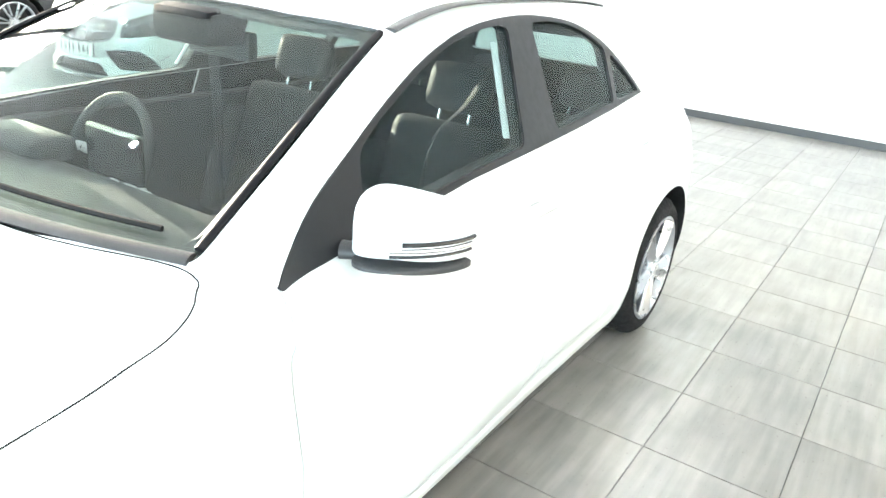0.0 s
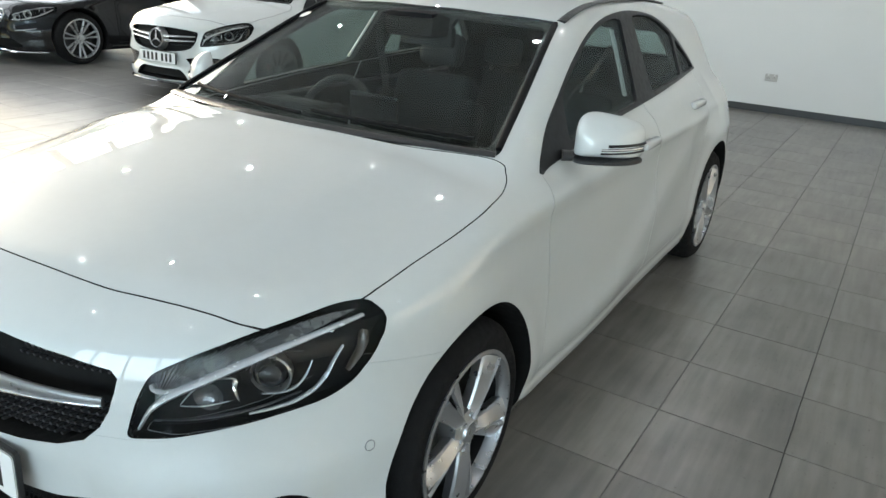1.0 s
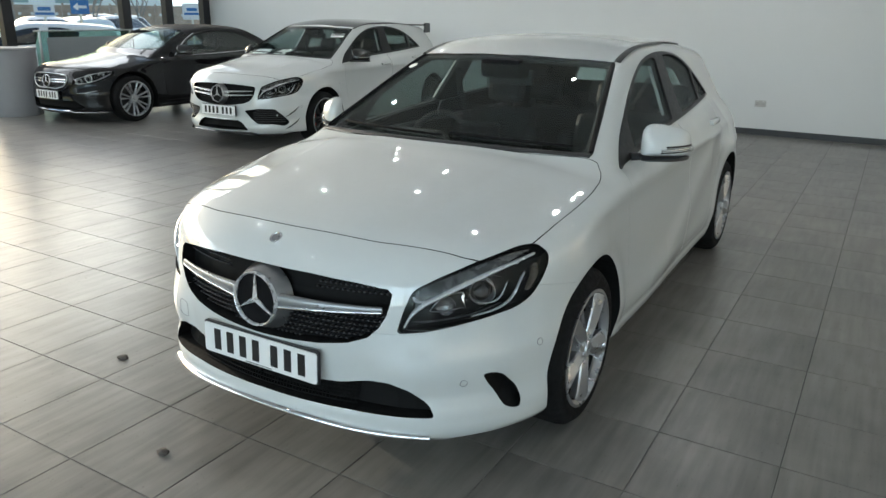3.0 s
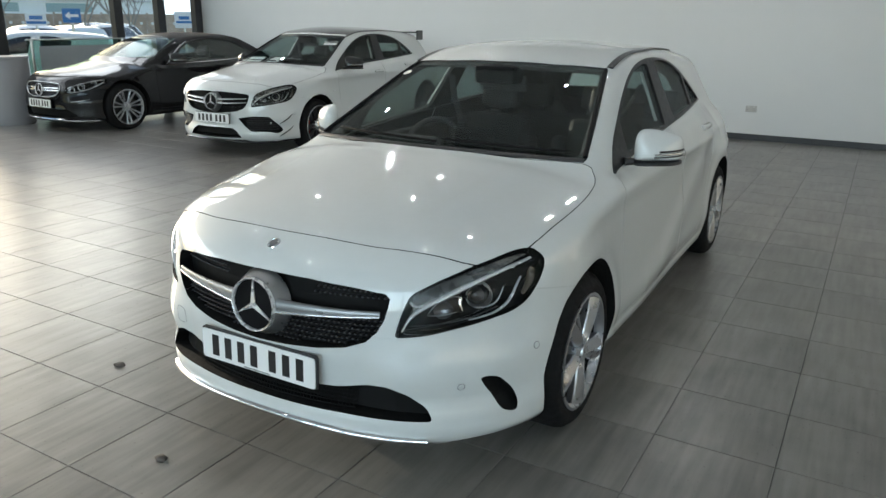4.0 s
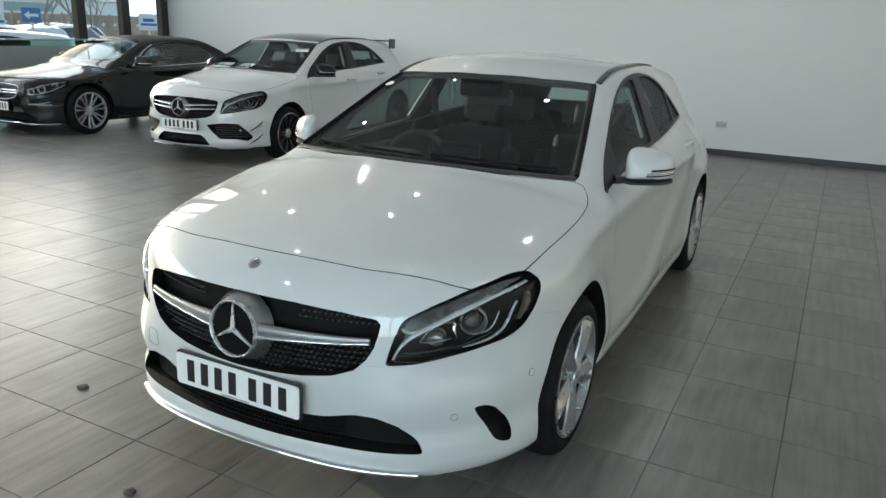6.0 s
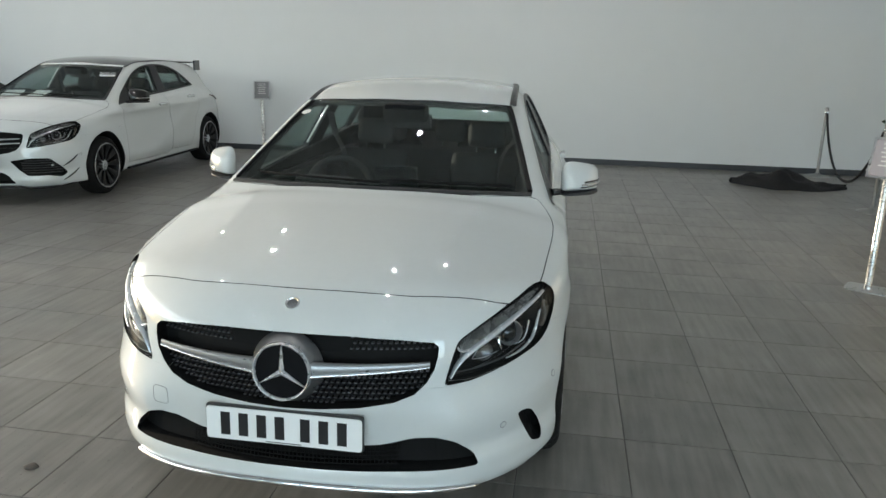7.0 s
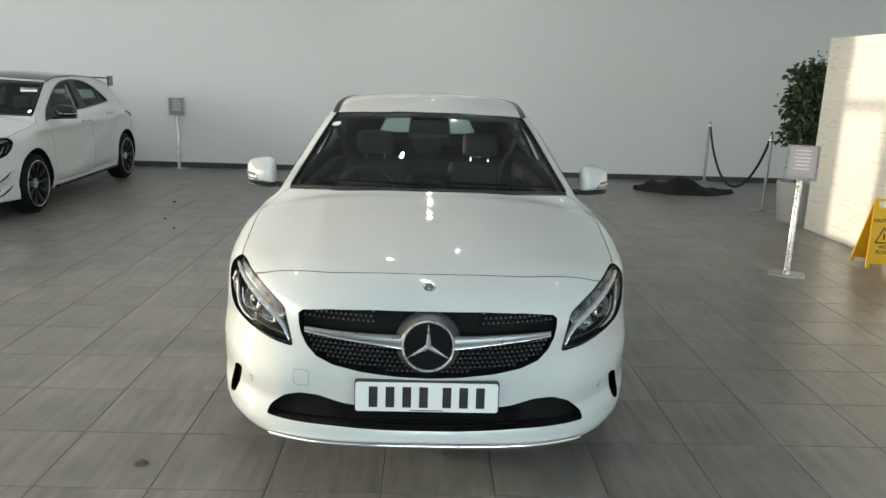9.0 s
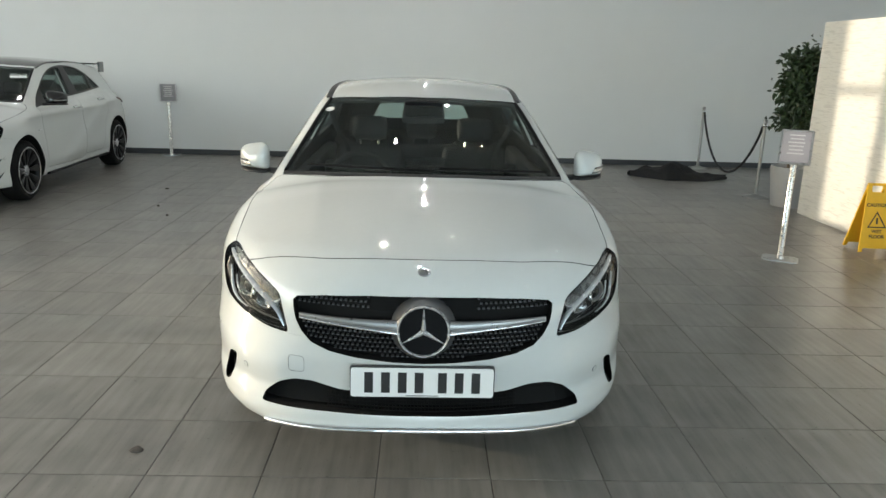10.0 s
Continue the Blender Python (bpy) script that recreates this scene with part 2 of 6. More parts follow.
HATCH = dict(lip=0.065,
    nose=[(0.15, 0.05), (0.22, 0.0), (0.27, -0.03), (0.31, -0.03), (0.40, 0.0), (0.55, -0.012), (0.68, -0.008), (0.76, 0.012), (0.82, 0.045), (0.88, 0.11), (0.95, 0.2)],
    hood=[(-0.1, 0.74), (0.0, 0.80), (0.06, 0.845), (0.10, 0.868), (0.18, 0.898), (0.35, 0.944), (0.6, 0.990), (0.85, 1.024), (1.05, 1.046), (1.25, 1.03), (1.45, 0.965), (2.1, 1.0), (3.4, 1.075), (3.9, 1.05), (4.3, 0.95)],
    drop=[(-0.1, 0.05), (0.2, 0.085), (0.5, 0.105), (1.1, 0.075), (1.5, 0.0), (4.3, 0.0)],
    tail=4.27, screen=(1.02, 2.27, 0.42), roof=(1.494, 2.45, 0.102, 0.045), hatch=(4.10, 0.52), glass_side=(0.81, 0.50))


def flank(y, z):
    """Half the body's width: a shoulder crease along the doors, a second crease that climbs to the rear arch, a sill and the wings."""
    shoulder = 0.893 + 0.022 * np.clip((y - 2.3) / 0.8, 0, 1)
    over, under = np.clip(z - shoulder, 0, 2), np.clip(shoulder - z, 0, 2)
    doors = np.clip((y - 0.55) / 0.5, 0, 1) * np.clip((3.75 - y) / 0.5, 0, 1)
    side = 0.876 - 0.46 * over - 0.25 * over**2
    side = side - 0.011 * doors * (1 - np.exp(-under / 0.030)) + 0.020 * np.clip((under - 0.08) / 0.40, 0, 1)
    climb = np.interp(y, [1.2, 1.7, 2.0, 2.3, 2.55, 2.8, 3.05, 3.4], [0.335, 0.35, 0.40, 0.53, 0.645, 0.745, 0.845, 0.93])
    fade = np.clip((y - 1.25) / 0.5, 0, 1) * np.clip((3.35 - y) / 0.4, 0, 1)
    off = z - climb
    side = side + 0.015 * fade * np.where(off > 0, np.exp(-((off / 0.085) ** 2)), np.exp(-((off / 0.16) ** 2)))
    side = side - 0.050 * np.clip((0.40 - z) / 0.2, 0, 1) ** 1.5
    side = side + 0.016 * np.exp(-(((z - 0.262) / 0.022) ** 2)) * np.clip((y - 1.2) / 0.1, 0, 1) * np.clip((3.2 - y) / 0.1, 0, 1)
    low = np.clip((0.95 - z) / 0.2, 0, 1)
    side = side + 0.022 * np.exp(-(((y - 0.80) / 0.34) ** 2)) * low + 0.014 * np.exp(-(((y - 3.567) / 0.38) ** 2)) * low
    side = side - 0.07 * np.clip((y - 3.5) / 0.8, 0, 1) ** 2
    return side - 0.082 * np.clip((y - 2.7) / 0.9, 0, 1) ** 1.5 * np.clip((z - 0.78) / 0.3, 0, 1)


def lower_field(p, x, y, z):
    ax = np.abs(x)
    side = flank(y, z)
    for ay in AXLES:
        side = side + 0.005 * np.exp(-(((np.hypot(y - ay, z - 0.352) - 0.40) / 0.045) ** 2))
    d_side = ax - side
    full = 0.735 - 0.13 * np.clip((0.64 - z) / 0.12, 0, 1)
    slope = 0.708 * ax + 6 * full * ax**5
    shelf = 0.028 * np.exp(-(((z - 0.465) / 0.085) ** 2)) * np.clip((ax - 0.40) / 0.15, 0, 1) * np.clip((0.90 - ax) / 0.12, 0, 1)
    d_front = (through_keys(z, p["nose"]) - shelf + 0.354 * ax**2 + full * ax**6 - y) / np.sqrt(1 + np.minimum(slope, 3) ** 2)
    top = through_keys(y, p["hood"]) - through_keys(y, p["drop"]) * (ax / 0.77) ** 2.6
    rib = 0.003 * np.exp(-(((ax - 0.50 + 0.10 * np.clip(1.0 - y, 0, 1)) / 0.045) ** 2)) * np.clip((y - 0.1) / 0.4, 0, 1) * np.clip((1.2 - y) / 0.2, 0, 1)
    d_top = (z - top - rib) * 0.95
    floor = 0.20 + p["lip"] * np.clip(1 - (ax / 0.62) ** 2, 0, 1) * np.clip((0.5 - y) / 0.3, 0, 1) + 0.02 * np.clip((y - 0.1) / 0.3, 0, 1) - 0.05 * np.clip((ax - 0.4) / 0.2, 0, 0) + 0.10 * np.clip((y - 3.9) / 0.3, 0, 1)
    d_floor = floor - z
    d_rear = (y - p["tail"] + 0.10 * ax**2 + 0.45 * ax**6 + 0.10 * ((z - 0.55) / 0.5) ** 2)
    d = smax(d_side, d_front, 0.06)
    d = smax(d, d_rear, 0.10)
    d = smax(d, d_top, 0.055)
    return smax(d, d_floor, 0.03)


def cabin_field(p, x, y, z, slab=0.0):
    ax = np.abs(x)
    y0, lean, bow = p["screen"]
    d_screen = (y0 + (np.maximum(z, 0.93) - 1.03) * lean + bow * ax**2 - y) / np.sqrt(1 + lean**2)
    zr, yr, front, rear = p["roof"]
    u = y - yr
    d_roof = z - (zr - np.where(u < 0, front * (u / 0.75) ** 2, rear * (u / 1.05) ** 2) - 0.046 * (ax / 0.55) ** 2.2)
    w, tumble = p["glass_side"]
    d_side = (ax - (w - tumble * np.maximum(z - 0.97, -0.05) - 0.025 * np.clip(y - 2.3, 0, 3) ** 2 - 0.02 * np.clip(1.9 - y, 0, 1))) / 1.12
    yh, fall = p["hatch"]
    d_hatch = (y - (yh - (z - 0.98) * fall) + 0.12 * ax**2) / np.sqrt(1 + fall**2)
    d = smax(d_screen, d_side, 0.06)
    d = smax(d, d_roof, 0.07)
    d = smax(d, d_hatch, 0.05)
    return np.maximum(d, 0.6 - z)


def car_field(p, x, y, z):
    return smin(lower_field(p, x, y, z), cabin_field(p, x, y, z), 0.022)


def cavity_field(p, x, y, z):
    """The room inside the cabin, a hand's width within the shell."""
    low = np.maximum.reduce([np.abs(x) - 0.74, 0.30 - z, 1.18 - y, y - 3.75, z - 1.02])
    high = np.maximum(cabin_field(p, x, y, z) + 0.035, 0.9 - z)
    return smin(low, high, 0.01)


def skin(field, y0, y1, z0, n_end=36, n_mid=100, n_round=90):
    """A closed mesh of the surface where field is 0, sought outward from a spine at height z0 between y0 and y1."""
    phi = np.linspace(-math.pi / 2, math.pi / 2, n_round + 1)
    rows = []
    for a in np.linspace(0, math.pi / 2, n_end, endpoint=False):
        rows.append((y0, math.sin(a), -math.cos(a)))
    for y in np.linspace(y0, y1, n_mid):
        rows.append((y, 1.0, 0.0))
    for a in np.linspace(0, math.pi / 2, n_end + 1)[1:]:
        rows.append((y1, math.cos(a), math.sin(a)))
    r = np.array(rows)
    oy = r[:, 0][:, None] + 0 * phi[None]
    dx, dy, dz = r[:, 1][:, None] * np.cos(phi), r[:, 2][:, None] * np.cos(phi), np.sin(phi)[None] + 0 * oy
    lo, hi = np.zeros_like(oy), np.full_like(oy, 2.2)
    steps = np.linspace(0.0, 2.2, 56)
    out = np.zeros_like(oy, bool)
    for s0, s1 in zip(steps, steps[1:]):
        v = field(dx * s1, oy + dy * s1, z0 + dz * s1) > 0
        fresh = v & ~out
        lo[fresh], hi[fresh] = s0, s1
        out |= v
    for _ in range(22):
        mid = (lo + hi) / 2
        v = field(dx * mid, oy + dy * mid, z0 + dz * mid) > 0
        hi, lo = np.where(v, mid, hi), np.where(v, lo, mid)
    px, py, pz = dx * lo, oy + dy * lo, z0 + dz * lo
    px[:, 0] = px[:, -1] = 0
    px[0] = px[-1] = 0
    n, m = px.shape
    v1 = np.stack([px, py, pz], -1).reshape(-1, 3)
    v2 = v1 * (-1, 1, 1)
    idx = np.arange(n * m).reshape(n, m)
    f1 = np.stack([idx[:-1, :-1], idx[1:, :-1], idx[1:, 1:], idx[:-1, 1:]], -1).reshape(-1, 4)
    f2 = f1[:, ::-1] + n * m
    me = bpy.data.meshes.new("skin")
    me.from_pydata(np.concatenate([v1, v2]).tolist(), [], np.concatenate([f1, f2]).tolist())
    bm = bmesh.new()
    bm.from_mesh(me)
    bpy.data.meshes.remove(me)
    bmesh.ops.remove_doubles(bm, verts=bm.verts, dist=2e-5)
    bmesh.ops.dissolve_degenerate(bm, edges=bm.edges, dist=1e-5)
    bmesh.ops.recalc_face_normals(bm, faces=bm.faces)
    return bm


def polish(me, field, limit=0.80):
    """Shade the outer skin by the field's own slope, so that cuts leave no dents in the gloss."""
    e = 4e-3
    n = len(me.vertices)
    co = np.empty(n * 3)
    me.vertices.foreach_get("co", co)
    x, y, z = co.reshape(-1, 3).T
    g = np.stack([field(x + e, y, z) - field(x - e, y, z), field(x, y + e, z) - field(x, y - e, z), field(x, y, z + e) - field(x, y, z - e)], -1)
    g /= np.linalg.norm(g, axis=1, keepdims=True) + 1e-12
    near = np.abs(field(x, y, z)) < 6e-3
    nl = len(me.loops)
    vi = np.empty(nl, int)
    me.loops.foreach_get("vertex_index", vi)
    npoly = len(me.polygons)
    tot, pn = np.empty(npoly, int), np.empty(npoly * 3)
    me.polygons.foreach_get("loop_total", tot)
    me.polygons.foreach_get("normal", pn)
    fn = np.repeat(pn.reshape(-1, 3), tot, axis=0)
    gv = g[vi]
    fits = near[vi] & ((gv * fn).sum(1) > limit)
    me.shade_smooth()
    me.normals_split_custom_set(np.where(fits[:, None], gv, fn).tolist())
    return me


# ---- the showroom ----
X_GLASS, X_EAST, Y_BACK, Y_FRONT, H_ROOM = -10.35, 9.0, 9.40, -9.0, 4.8


def slab(name, x0, x1, y0, y1, z0, z1, mat, label="", category="", bevel=0.0):
    bm = bmesh.new()
    box(bm, x0, x1, y0, y1, z0, z1, bevel)
    return tagged(part(name, bm, mat), label, category, kind="structure")


GROUT = material("grout", (0.065, 0.062, 0.057), 0.8, grain=0.3, grain_scale=30)
wall_north = slab("wall_north", X_GLASS - 0.1, X_EAST + 0.2, Y_BACK, Y_BACK + 0.2, 0, H_ROOM, WALL_PAINT, "plain pale grey painted showroom back wall", "wall")
wall_east = slab("wall_east", X_EAST, X_EAST + 0.2, Y_FRONT - 0.2, Y_BACK, 0, H_ROOM, WALL_PAINT, "plain pale grey painted side wall", "wall")
baseboard = slab("baseboard", X_GLASS + 0.16, X_EAST, Y_BACK - 0.016, Y_BACK - 0.001, 0, 0.085, SKIRT_PAINT, "dark grey painted skirting along the back wall", "skirting", 0.003)
ceiling = slab("ceiling", X_GLASS - 0.2, X_EAST + 0.2, Y_FRONT - 0.2, Y_BACK + 0.2, H_ROOM, H_ROOM + 0.2, CEILING_PAINT, "light grey plain showroom ceiling", "ceiling")
floor = slab("floor", X_GLASS - 0.2, X_EAST + 0.2, Y_FRONT - 0.2, Y_BACK + 0.2, -0.2, -0.0035, GROUT, "grey stone-effect floor tiles with dark joints", "floor")


def glazing(name, along, at, stops, post=0.085, deep=0.14):
    """A glazed wall between upright posts; along 'y' it stands at x = at, along 'x' at y = at."""
    root = tagged(new(name), "tall glazed shopfront in a dark metal frame", "window", kind="structure")

    def bar(label, a0, a1, z0, z1, d=deep):
        bm = bmesh.new()
        if along == "y":
            box(bm, at - d / 2, at + d / 2, a0, a1, z0, z1, 0.006)
        else:
            box(bm, a0, a1, at - d / 2, at + d / 2, z0, z1, 0.006)
        return part(label, bm, FRAME_DARK, root)

    for a in stops:
        bar("post", a - post, a + post, 0, H_ROOM)
    for a, b in zip(stops, stops[1:]):
        for z0, z1 in ((0.0, 0.10), (3.64, 3.72), (H_ROOM - 0.1, H_ROOM - 0.002)):
            bar("rail", a + post + 0.001, b - post - 0.001, z0, z1, deep * 0.8)
        if b - a > 1.5:
            bar("mullion", (a + b) / 2 - 0.045, (a + b) / 2 + 0.045, 3.721, H_ROOM - 0.101, deep * 0.7)
        for z0, z1 in ((0.10, 3.64), (3.72, H_ROOM - 0.1)):
            bm = bmesh.new()
            if along == "y":
                box(bm, at - 0.006, at + 0.006, a + post, b - post, z0, z1)
            else:
                box(bm, a + post, b - post, at - 0.006, at + 0.006, z0, z1)
            pane = part("pane", bm, WINDOW_GLASS, root)
            pane.visible_shadow = False
    return root


window_1 = glazing("window_1", "y", X_GLASS, [-8.9, -6.5, -4.4, -2.2, -0.1, 2.0, 4.05, 5.25, 7.425, 8.375, 9.29])
window_2 = glazing("window_2", "x", Y_FRONT, [X_GLASS + 0.0, -8.2, -6.1, -4.0, -1.9, 0.2, 2.3, 4.4, 6.5, 8.88])

# ceiling downlights: a trim ring and a bright disc each
LIT = material("downlight_glow", (1.0, 0.97, 0.92), 0.5, emit=280.0)


def downlight(x, y):
    e = tagged(new("ceiling_light"), "small round recessed ceiling downlight, switched on", "ceiling light", "ceiling downlights")
    e.location = (x, y, H_ROOM)
    bm = bmesh.new()
    lathe(bm, [(0.036, -0.002), (0.062, -0.008), (0.066, -0.001)], 20)
    smooth(part("trim_ring", bm, SATIN, e), 50)
    bm = bmesh.new()
    lathe(bm, [(0.0, -0.003), (0.036, -0.0035), (0.036, -0.0005)], 20)
    part("lamp_disc", bm, LIT, e)
    return e


first_light = downlight(-2.8, 5.2)
for x, y in [(-5.4, 8.1), (-4.9, 5.1), (-2.9, 1.9), (-8.6, 8.3), (-0.5, 4.1), (-4.2, 1.0), (2.9, 4.9), (0.5, 5.0), (-3.2, 6.7), (0.1, 8.7), (0.1, 8.1), (0.0, 1.1), (3.0, 1.4), (-7.4, 4.6), (5.6, 2.4), (0.6, -1.8), (-2.4, -1.8), (3.4, -2.2), (5.8, 6.2), (-6.2, -1.2)]:
    copy_thing(first_light, pose(x, y, H_ROOM))


# ---- cars ----
GRILLE = [(0.0, 0.782), (0.20, 0.780), (0.36, 0.770), (0.465, 0.757), (0.481, 0.742), (0.479, 0.712), (0.470, 0.672), (0.448, 0.630), (0.412, 0.593), (0.347, 0.567), (0.243, 0.550), (0.12, 0.541), (0.0, 0.538)]
GRILLE = GRILLE + [(-x, z) for x, z in GRILLE[-2:0:-1]]
LAMP = [(0.500, 0.614), (0.508, 0.650), (0.522, 0.705), (0.537, 0.757), (0.60, 0.795), (0.67, 0.830), (0.752, 0.860), (0.790, 0.856), (0.826, 0.825), (0.834, 0.795), (0.829, 0.745), (0.812, 0.695), (0.784, 0.668), (0.688, 0.643), (0.58, 0.620)]
INTAKE = [(0.0, 0.335), (0.35, 0.330), (0.52, 0.322), (0.618, 0.318), (0.60, 0.36), (0.54, 0.415), (0.48, 0.438), (0.41, 0.436), (0.31, 0.415), (0.0, 0.40)]
INTAKE = INTAKE + [(-x, z) for x, z in INTAKE[-2:0:-1]]
VENT = [(0.733, 0.463), (0.757, 0.464), (0.777, 0.450), (0.797, 0.396), (0.815, 0.338), (0.815, 0.302), (0.785, 0.320), (0.762, 0.367), (0.743, 0.419)]
BONNET = [(0.0, 0.152), (0.20, 0.160), (0.35, 0.176), (0.45, 0.202), (0.571, 0.245), (0.66, 0.286), (0.715, 0.345), (0.776, 0.49), (0.797, 0.70), (0.812, 0.925), (0.808, 1.04), (0.790, 1.14), (0.758, 1.205), (0.70, 1.218), (0.4, 1.108), (0.0, 1.07)]
BONNET = BONNET + [(-x, y) for x, y in BONNET[-2:0:-1]]
BONNET = [(v.x, v.y) for v in curve_through([(x, y, 0) for x, y in BONNET], 5, True)]
SCREEN = [(0.0, 1.06), (0.4, 1.105), (0.715, 1.235), (0.66, 1.50), (0.555, 1.955), (0.3, 1.885), (0.0, 1.862)]
SCREEN = SCREEN + [(-x, y) for x, y in SCREEN[-2:0:-1]]
FRAME_TOP = [(1.345, 0.971), (1.44, 1.049), (1.52, 1.10), (1.642, 1.160), (1.82, 1.246), (2.01, 1.322), (2.235, 1.380), (2.49, 1.405), (2.705, 1.404), (2.95, 1.378), (3.165, 1.314), (3.33, 1.222), (3.472, 1.108)]
SIDE_FRAME = [(v.x, v.y) for v in curve_through([(a, b, 0) for a, b in FRAME_TOP], 3)] + [(3.0, 1.082), (2.57, 1.060), (2.05, 1.036), (1.68, 1.005)]
FRONT_WINDOW = [(1.62, 1.018), (1.67, 1.157), (1.755, 1.203), (1.845, 1.242), (1.945, 1.285), (2.05, 1.322), (2.145, 1.348), (2.24, 1.367), (2.33, 1.378), (2.42, 1.384), (2.46, 1.374), (2.36, 1.068), (2.06, 1.050)]
REAR_WINDOW = [(2.59, 1.080), (2.615, 1.386), (2.75, 1.387), (2.87, 1.379), (2.98, 1.358), (3.07, 1.331), (3.175, 1.285), (3.125, 1.104)]
QUARTER = [(3.160, 1.107), (3.212, 1.268), (3.265, 1.240), (3.33, 1.198), (3.435, 1.117)]
BACK_WINDOW = [(-0.42, 1.11), (0.42, 1.11), (0.35, 1.24), (-0.35, 1.24)]
FRONT_DOOR = [(1.33, 0.32), (1.345, 0.62), (1.315, 0.88), (1.35, 0.976), (1.68, 1.009), (2.05, 1.041), (2.43, 1.059), (2.45, 0.60), (2.40, 0.35), (2.30, 0.30)]
REAR_DOOR = [(2.434, 1.060), (2.454, 0.60), (2.404, 0.34), (2.95, 0.33), (3.08, 0.48), (3.16, 0.70), (3.30, 0.82), (3.40, 1.103), (3.0, 1.086)]


def wheel(rim_mat, style="five", r=WHEEL_R, rim_r=0.222):
    """A wheel about its own centre, its face towards +x: an Empty with tyre, rim and hub under it."""
    root = new("wheel")
    turn = Matrix.Rotation(radians(90), 4, "Y")
    bm = bmesh.new()
    w = 0.105
    lathe(bm, [(rim_r - 0.004, -w), (rim_r + 0.03, -w - 0.008), (r - 0.03, -w), (r - 0.006, -w + 0.025), (r, -w + 0.05), (r, w - 0.05), (r - 0.006, w - 0.025), (r - 0.03, w), (rim_r + 0.03, w + 0.008), (rim_r - 0.004, w), (rim_r - 0.012, w - 0.02), (rim_r - 0.012, -w + 0.02), (rim_r - 0.004, -w)], 56, turn)
    smooth(part("tyre", bm, RUBBER, root), 50)
    bm = bmesh.new()
    lathe(bm, [(rim_r + 0.002, w + 0.006), (rim_r - 0.010, w + 0.008), (rim_r - 0.018, w - 0.004), (rim_r - 0.022, w - 0.03), (rim_r - 0.012, w - 0.03), (rim_r + 0.002, w + 0.006)], 56, turn)
    rim = smooth(part("rim", bm, rim_mat, root), 40)
    bm = bmesh.new()
    lathe(bm, [(rim_r - 0.021, w - 0.031), (rim_r - 0.03, -w * 0.6), (rim_r - 0.014, -w), (rim_r - 0.006, -w), (rim_r - 0.012, 0), (rim_r - 0.011, w - 0.031), (rim_r - 0.021, w - 0.031)], 56, turn)
    smooth(part("barrel", bm, DARK_ALLOY, rim), 40)
    bm = bmesh.new()
    lathe(bm, [(0.0, -0.02), (rim_r - 0.035, -0.02), (rim_r - 0.035, -0.01), (0.0, -0.01)], 40, turn)
    part("brake_disc", bm, material_once("brake_disc", (0.09, 0.09, 0.09), 0.35, 0.9), root)
    n = {"five": 10, "seven": 14, "multi": 10}[style]
    for k in range(n):
        bm = bmesh.new()
        rows = []
        for s in range(9):
            t = s / 8
            rad = 0.035 + t * (rim_r - 0.05)
            if style == "five":
                half = 0.014 + 0.015 * t
                dep = w - 0.006 + 0.006 * t + 0.004 * math.sin(math.pi * t)
            elif style == "seven":
                half = 0.009 + 0.004 * t
                dep = w - 0.03 + 0.026 * t
            else:
                half = 0.012 + 0.040 * max(0, t - 0.25)
                dep = w - 0.03 + 0.028 * t
            rows.append((rad, half, dep))
        t = bmesh.new()
        loops = []
        for rad, half, dep in rows:
            if style == "five":
                lean = 0.009 if k % 2 else -0.009
                prof = [(-half, -0.004 - lean), (-half * 0.8, 0.003 - lean), (half * 0.8, 0.003 + lean), (half, -0.004 + lean), (half * 0.7, -0.04), (-half * 0.7, -0.04)]
            else:
                prof = [(-half, -0.003), (-half * 0.6, 0.003), (half * 0.6, 0.003), (half, -0.003), (half * 0.7, -0.03), (-half * 0.7, -0.03)]
            loops.append([t.verts.new((dep + d, c, rad)) for c, d in prof])
        for a, b in zip(loops, loops[1:]):
            for i in range(len(a)):
                t.faces.new((a[i], a[(i + 1) % len(a)], b[(i + 1) % len(a)], b[i]))
        t.faces.new(loops[0])
        t.faces.new(loops[-1][::-1])
        bmesh.ops.recalc_face_normals(t, faces=t.faces)
        spread = {"five": 9.6, "seven": 9, "multi": 0}[style]
        aside = Matrix.Rotation(radians(spread if k % 2 else -spread), 4, "X")
        join(bm, t, Matrix.Rotation(2 * math.pi * ((k // 2 if spread else k) + 0.5) / (n // 2 if spread else n), 4, "X") @ aside)
        smooth(part("spoke", bm, rim_mat, rim), 30)
    bm = bmesh.new()
    out = 0.022 if style == "five" else 0.0
    lathe(bm, [(0.0, w + out - 0.012), (0.030, w + out - 0.014), (0.034, w + out - 0.022), (0.062, w + out - 0.030), (0.066, w - 0.06), (0.0, w - 0.07)], 32, turn)
    smooth(part("hub_cap", bm, SATIN, rim), 40)
    for k in range(5):
        bm = bmesh.new()
        a = 2 * math.pi * k / 5
        rod(bm, (w + out - 0.035, 0.047 * math.cos(a), 0.047 * math.sin(a)), (w + out - 0.022, 0.047 * math.cos(a), 0.047 * math.sin(a)), 0.009, 0.008, 8)
        part("wheel_bolt", bm, SATIN, rim)
    return root


_made = {}


def material_once(name, color, rough, metal=0.0):
    if name not in _made:
        _made[name] = material(name, color, rough, metal, grain=0.15)
    return _made[name]


def fly(n_end, n_mid, n_round):
    return dict(n_end=n_end, n_mid=n_mid, n_round=n_round)


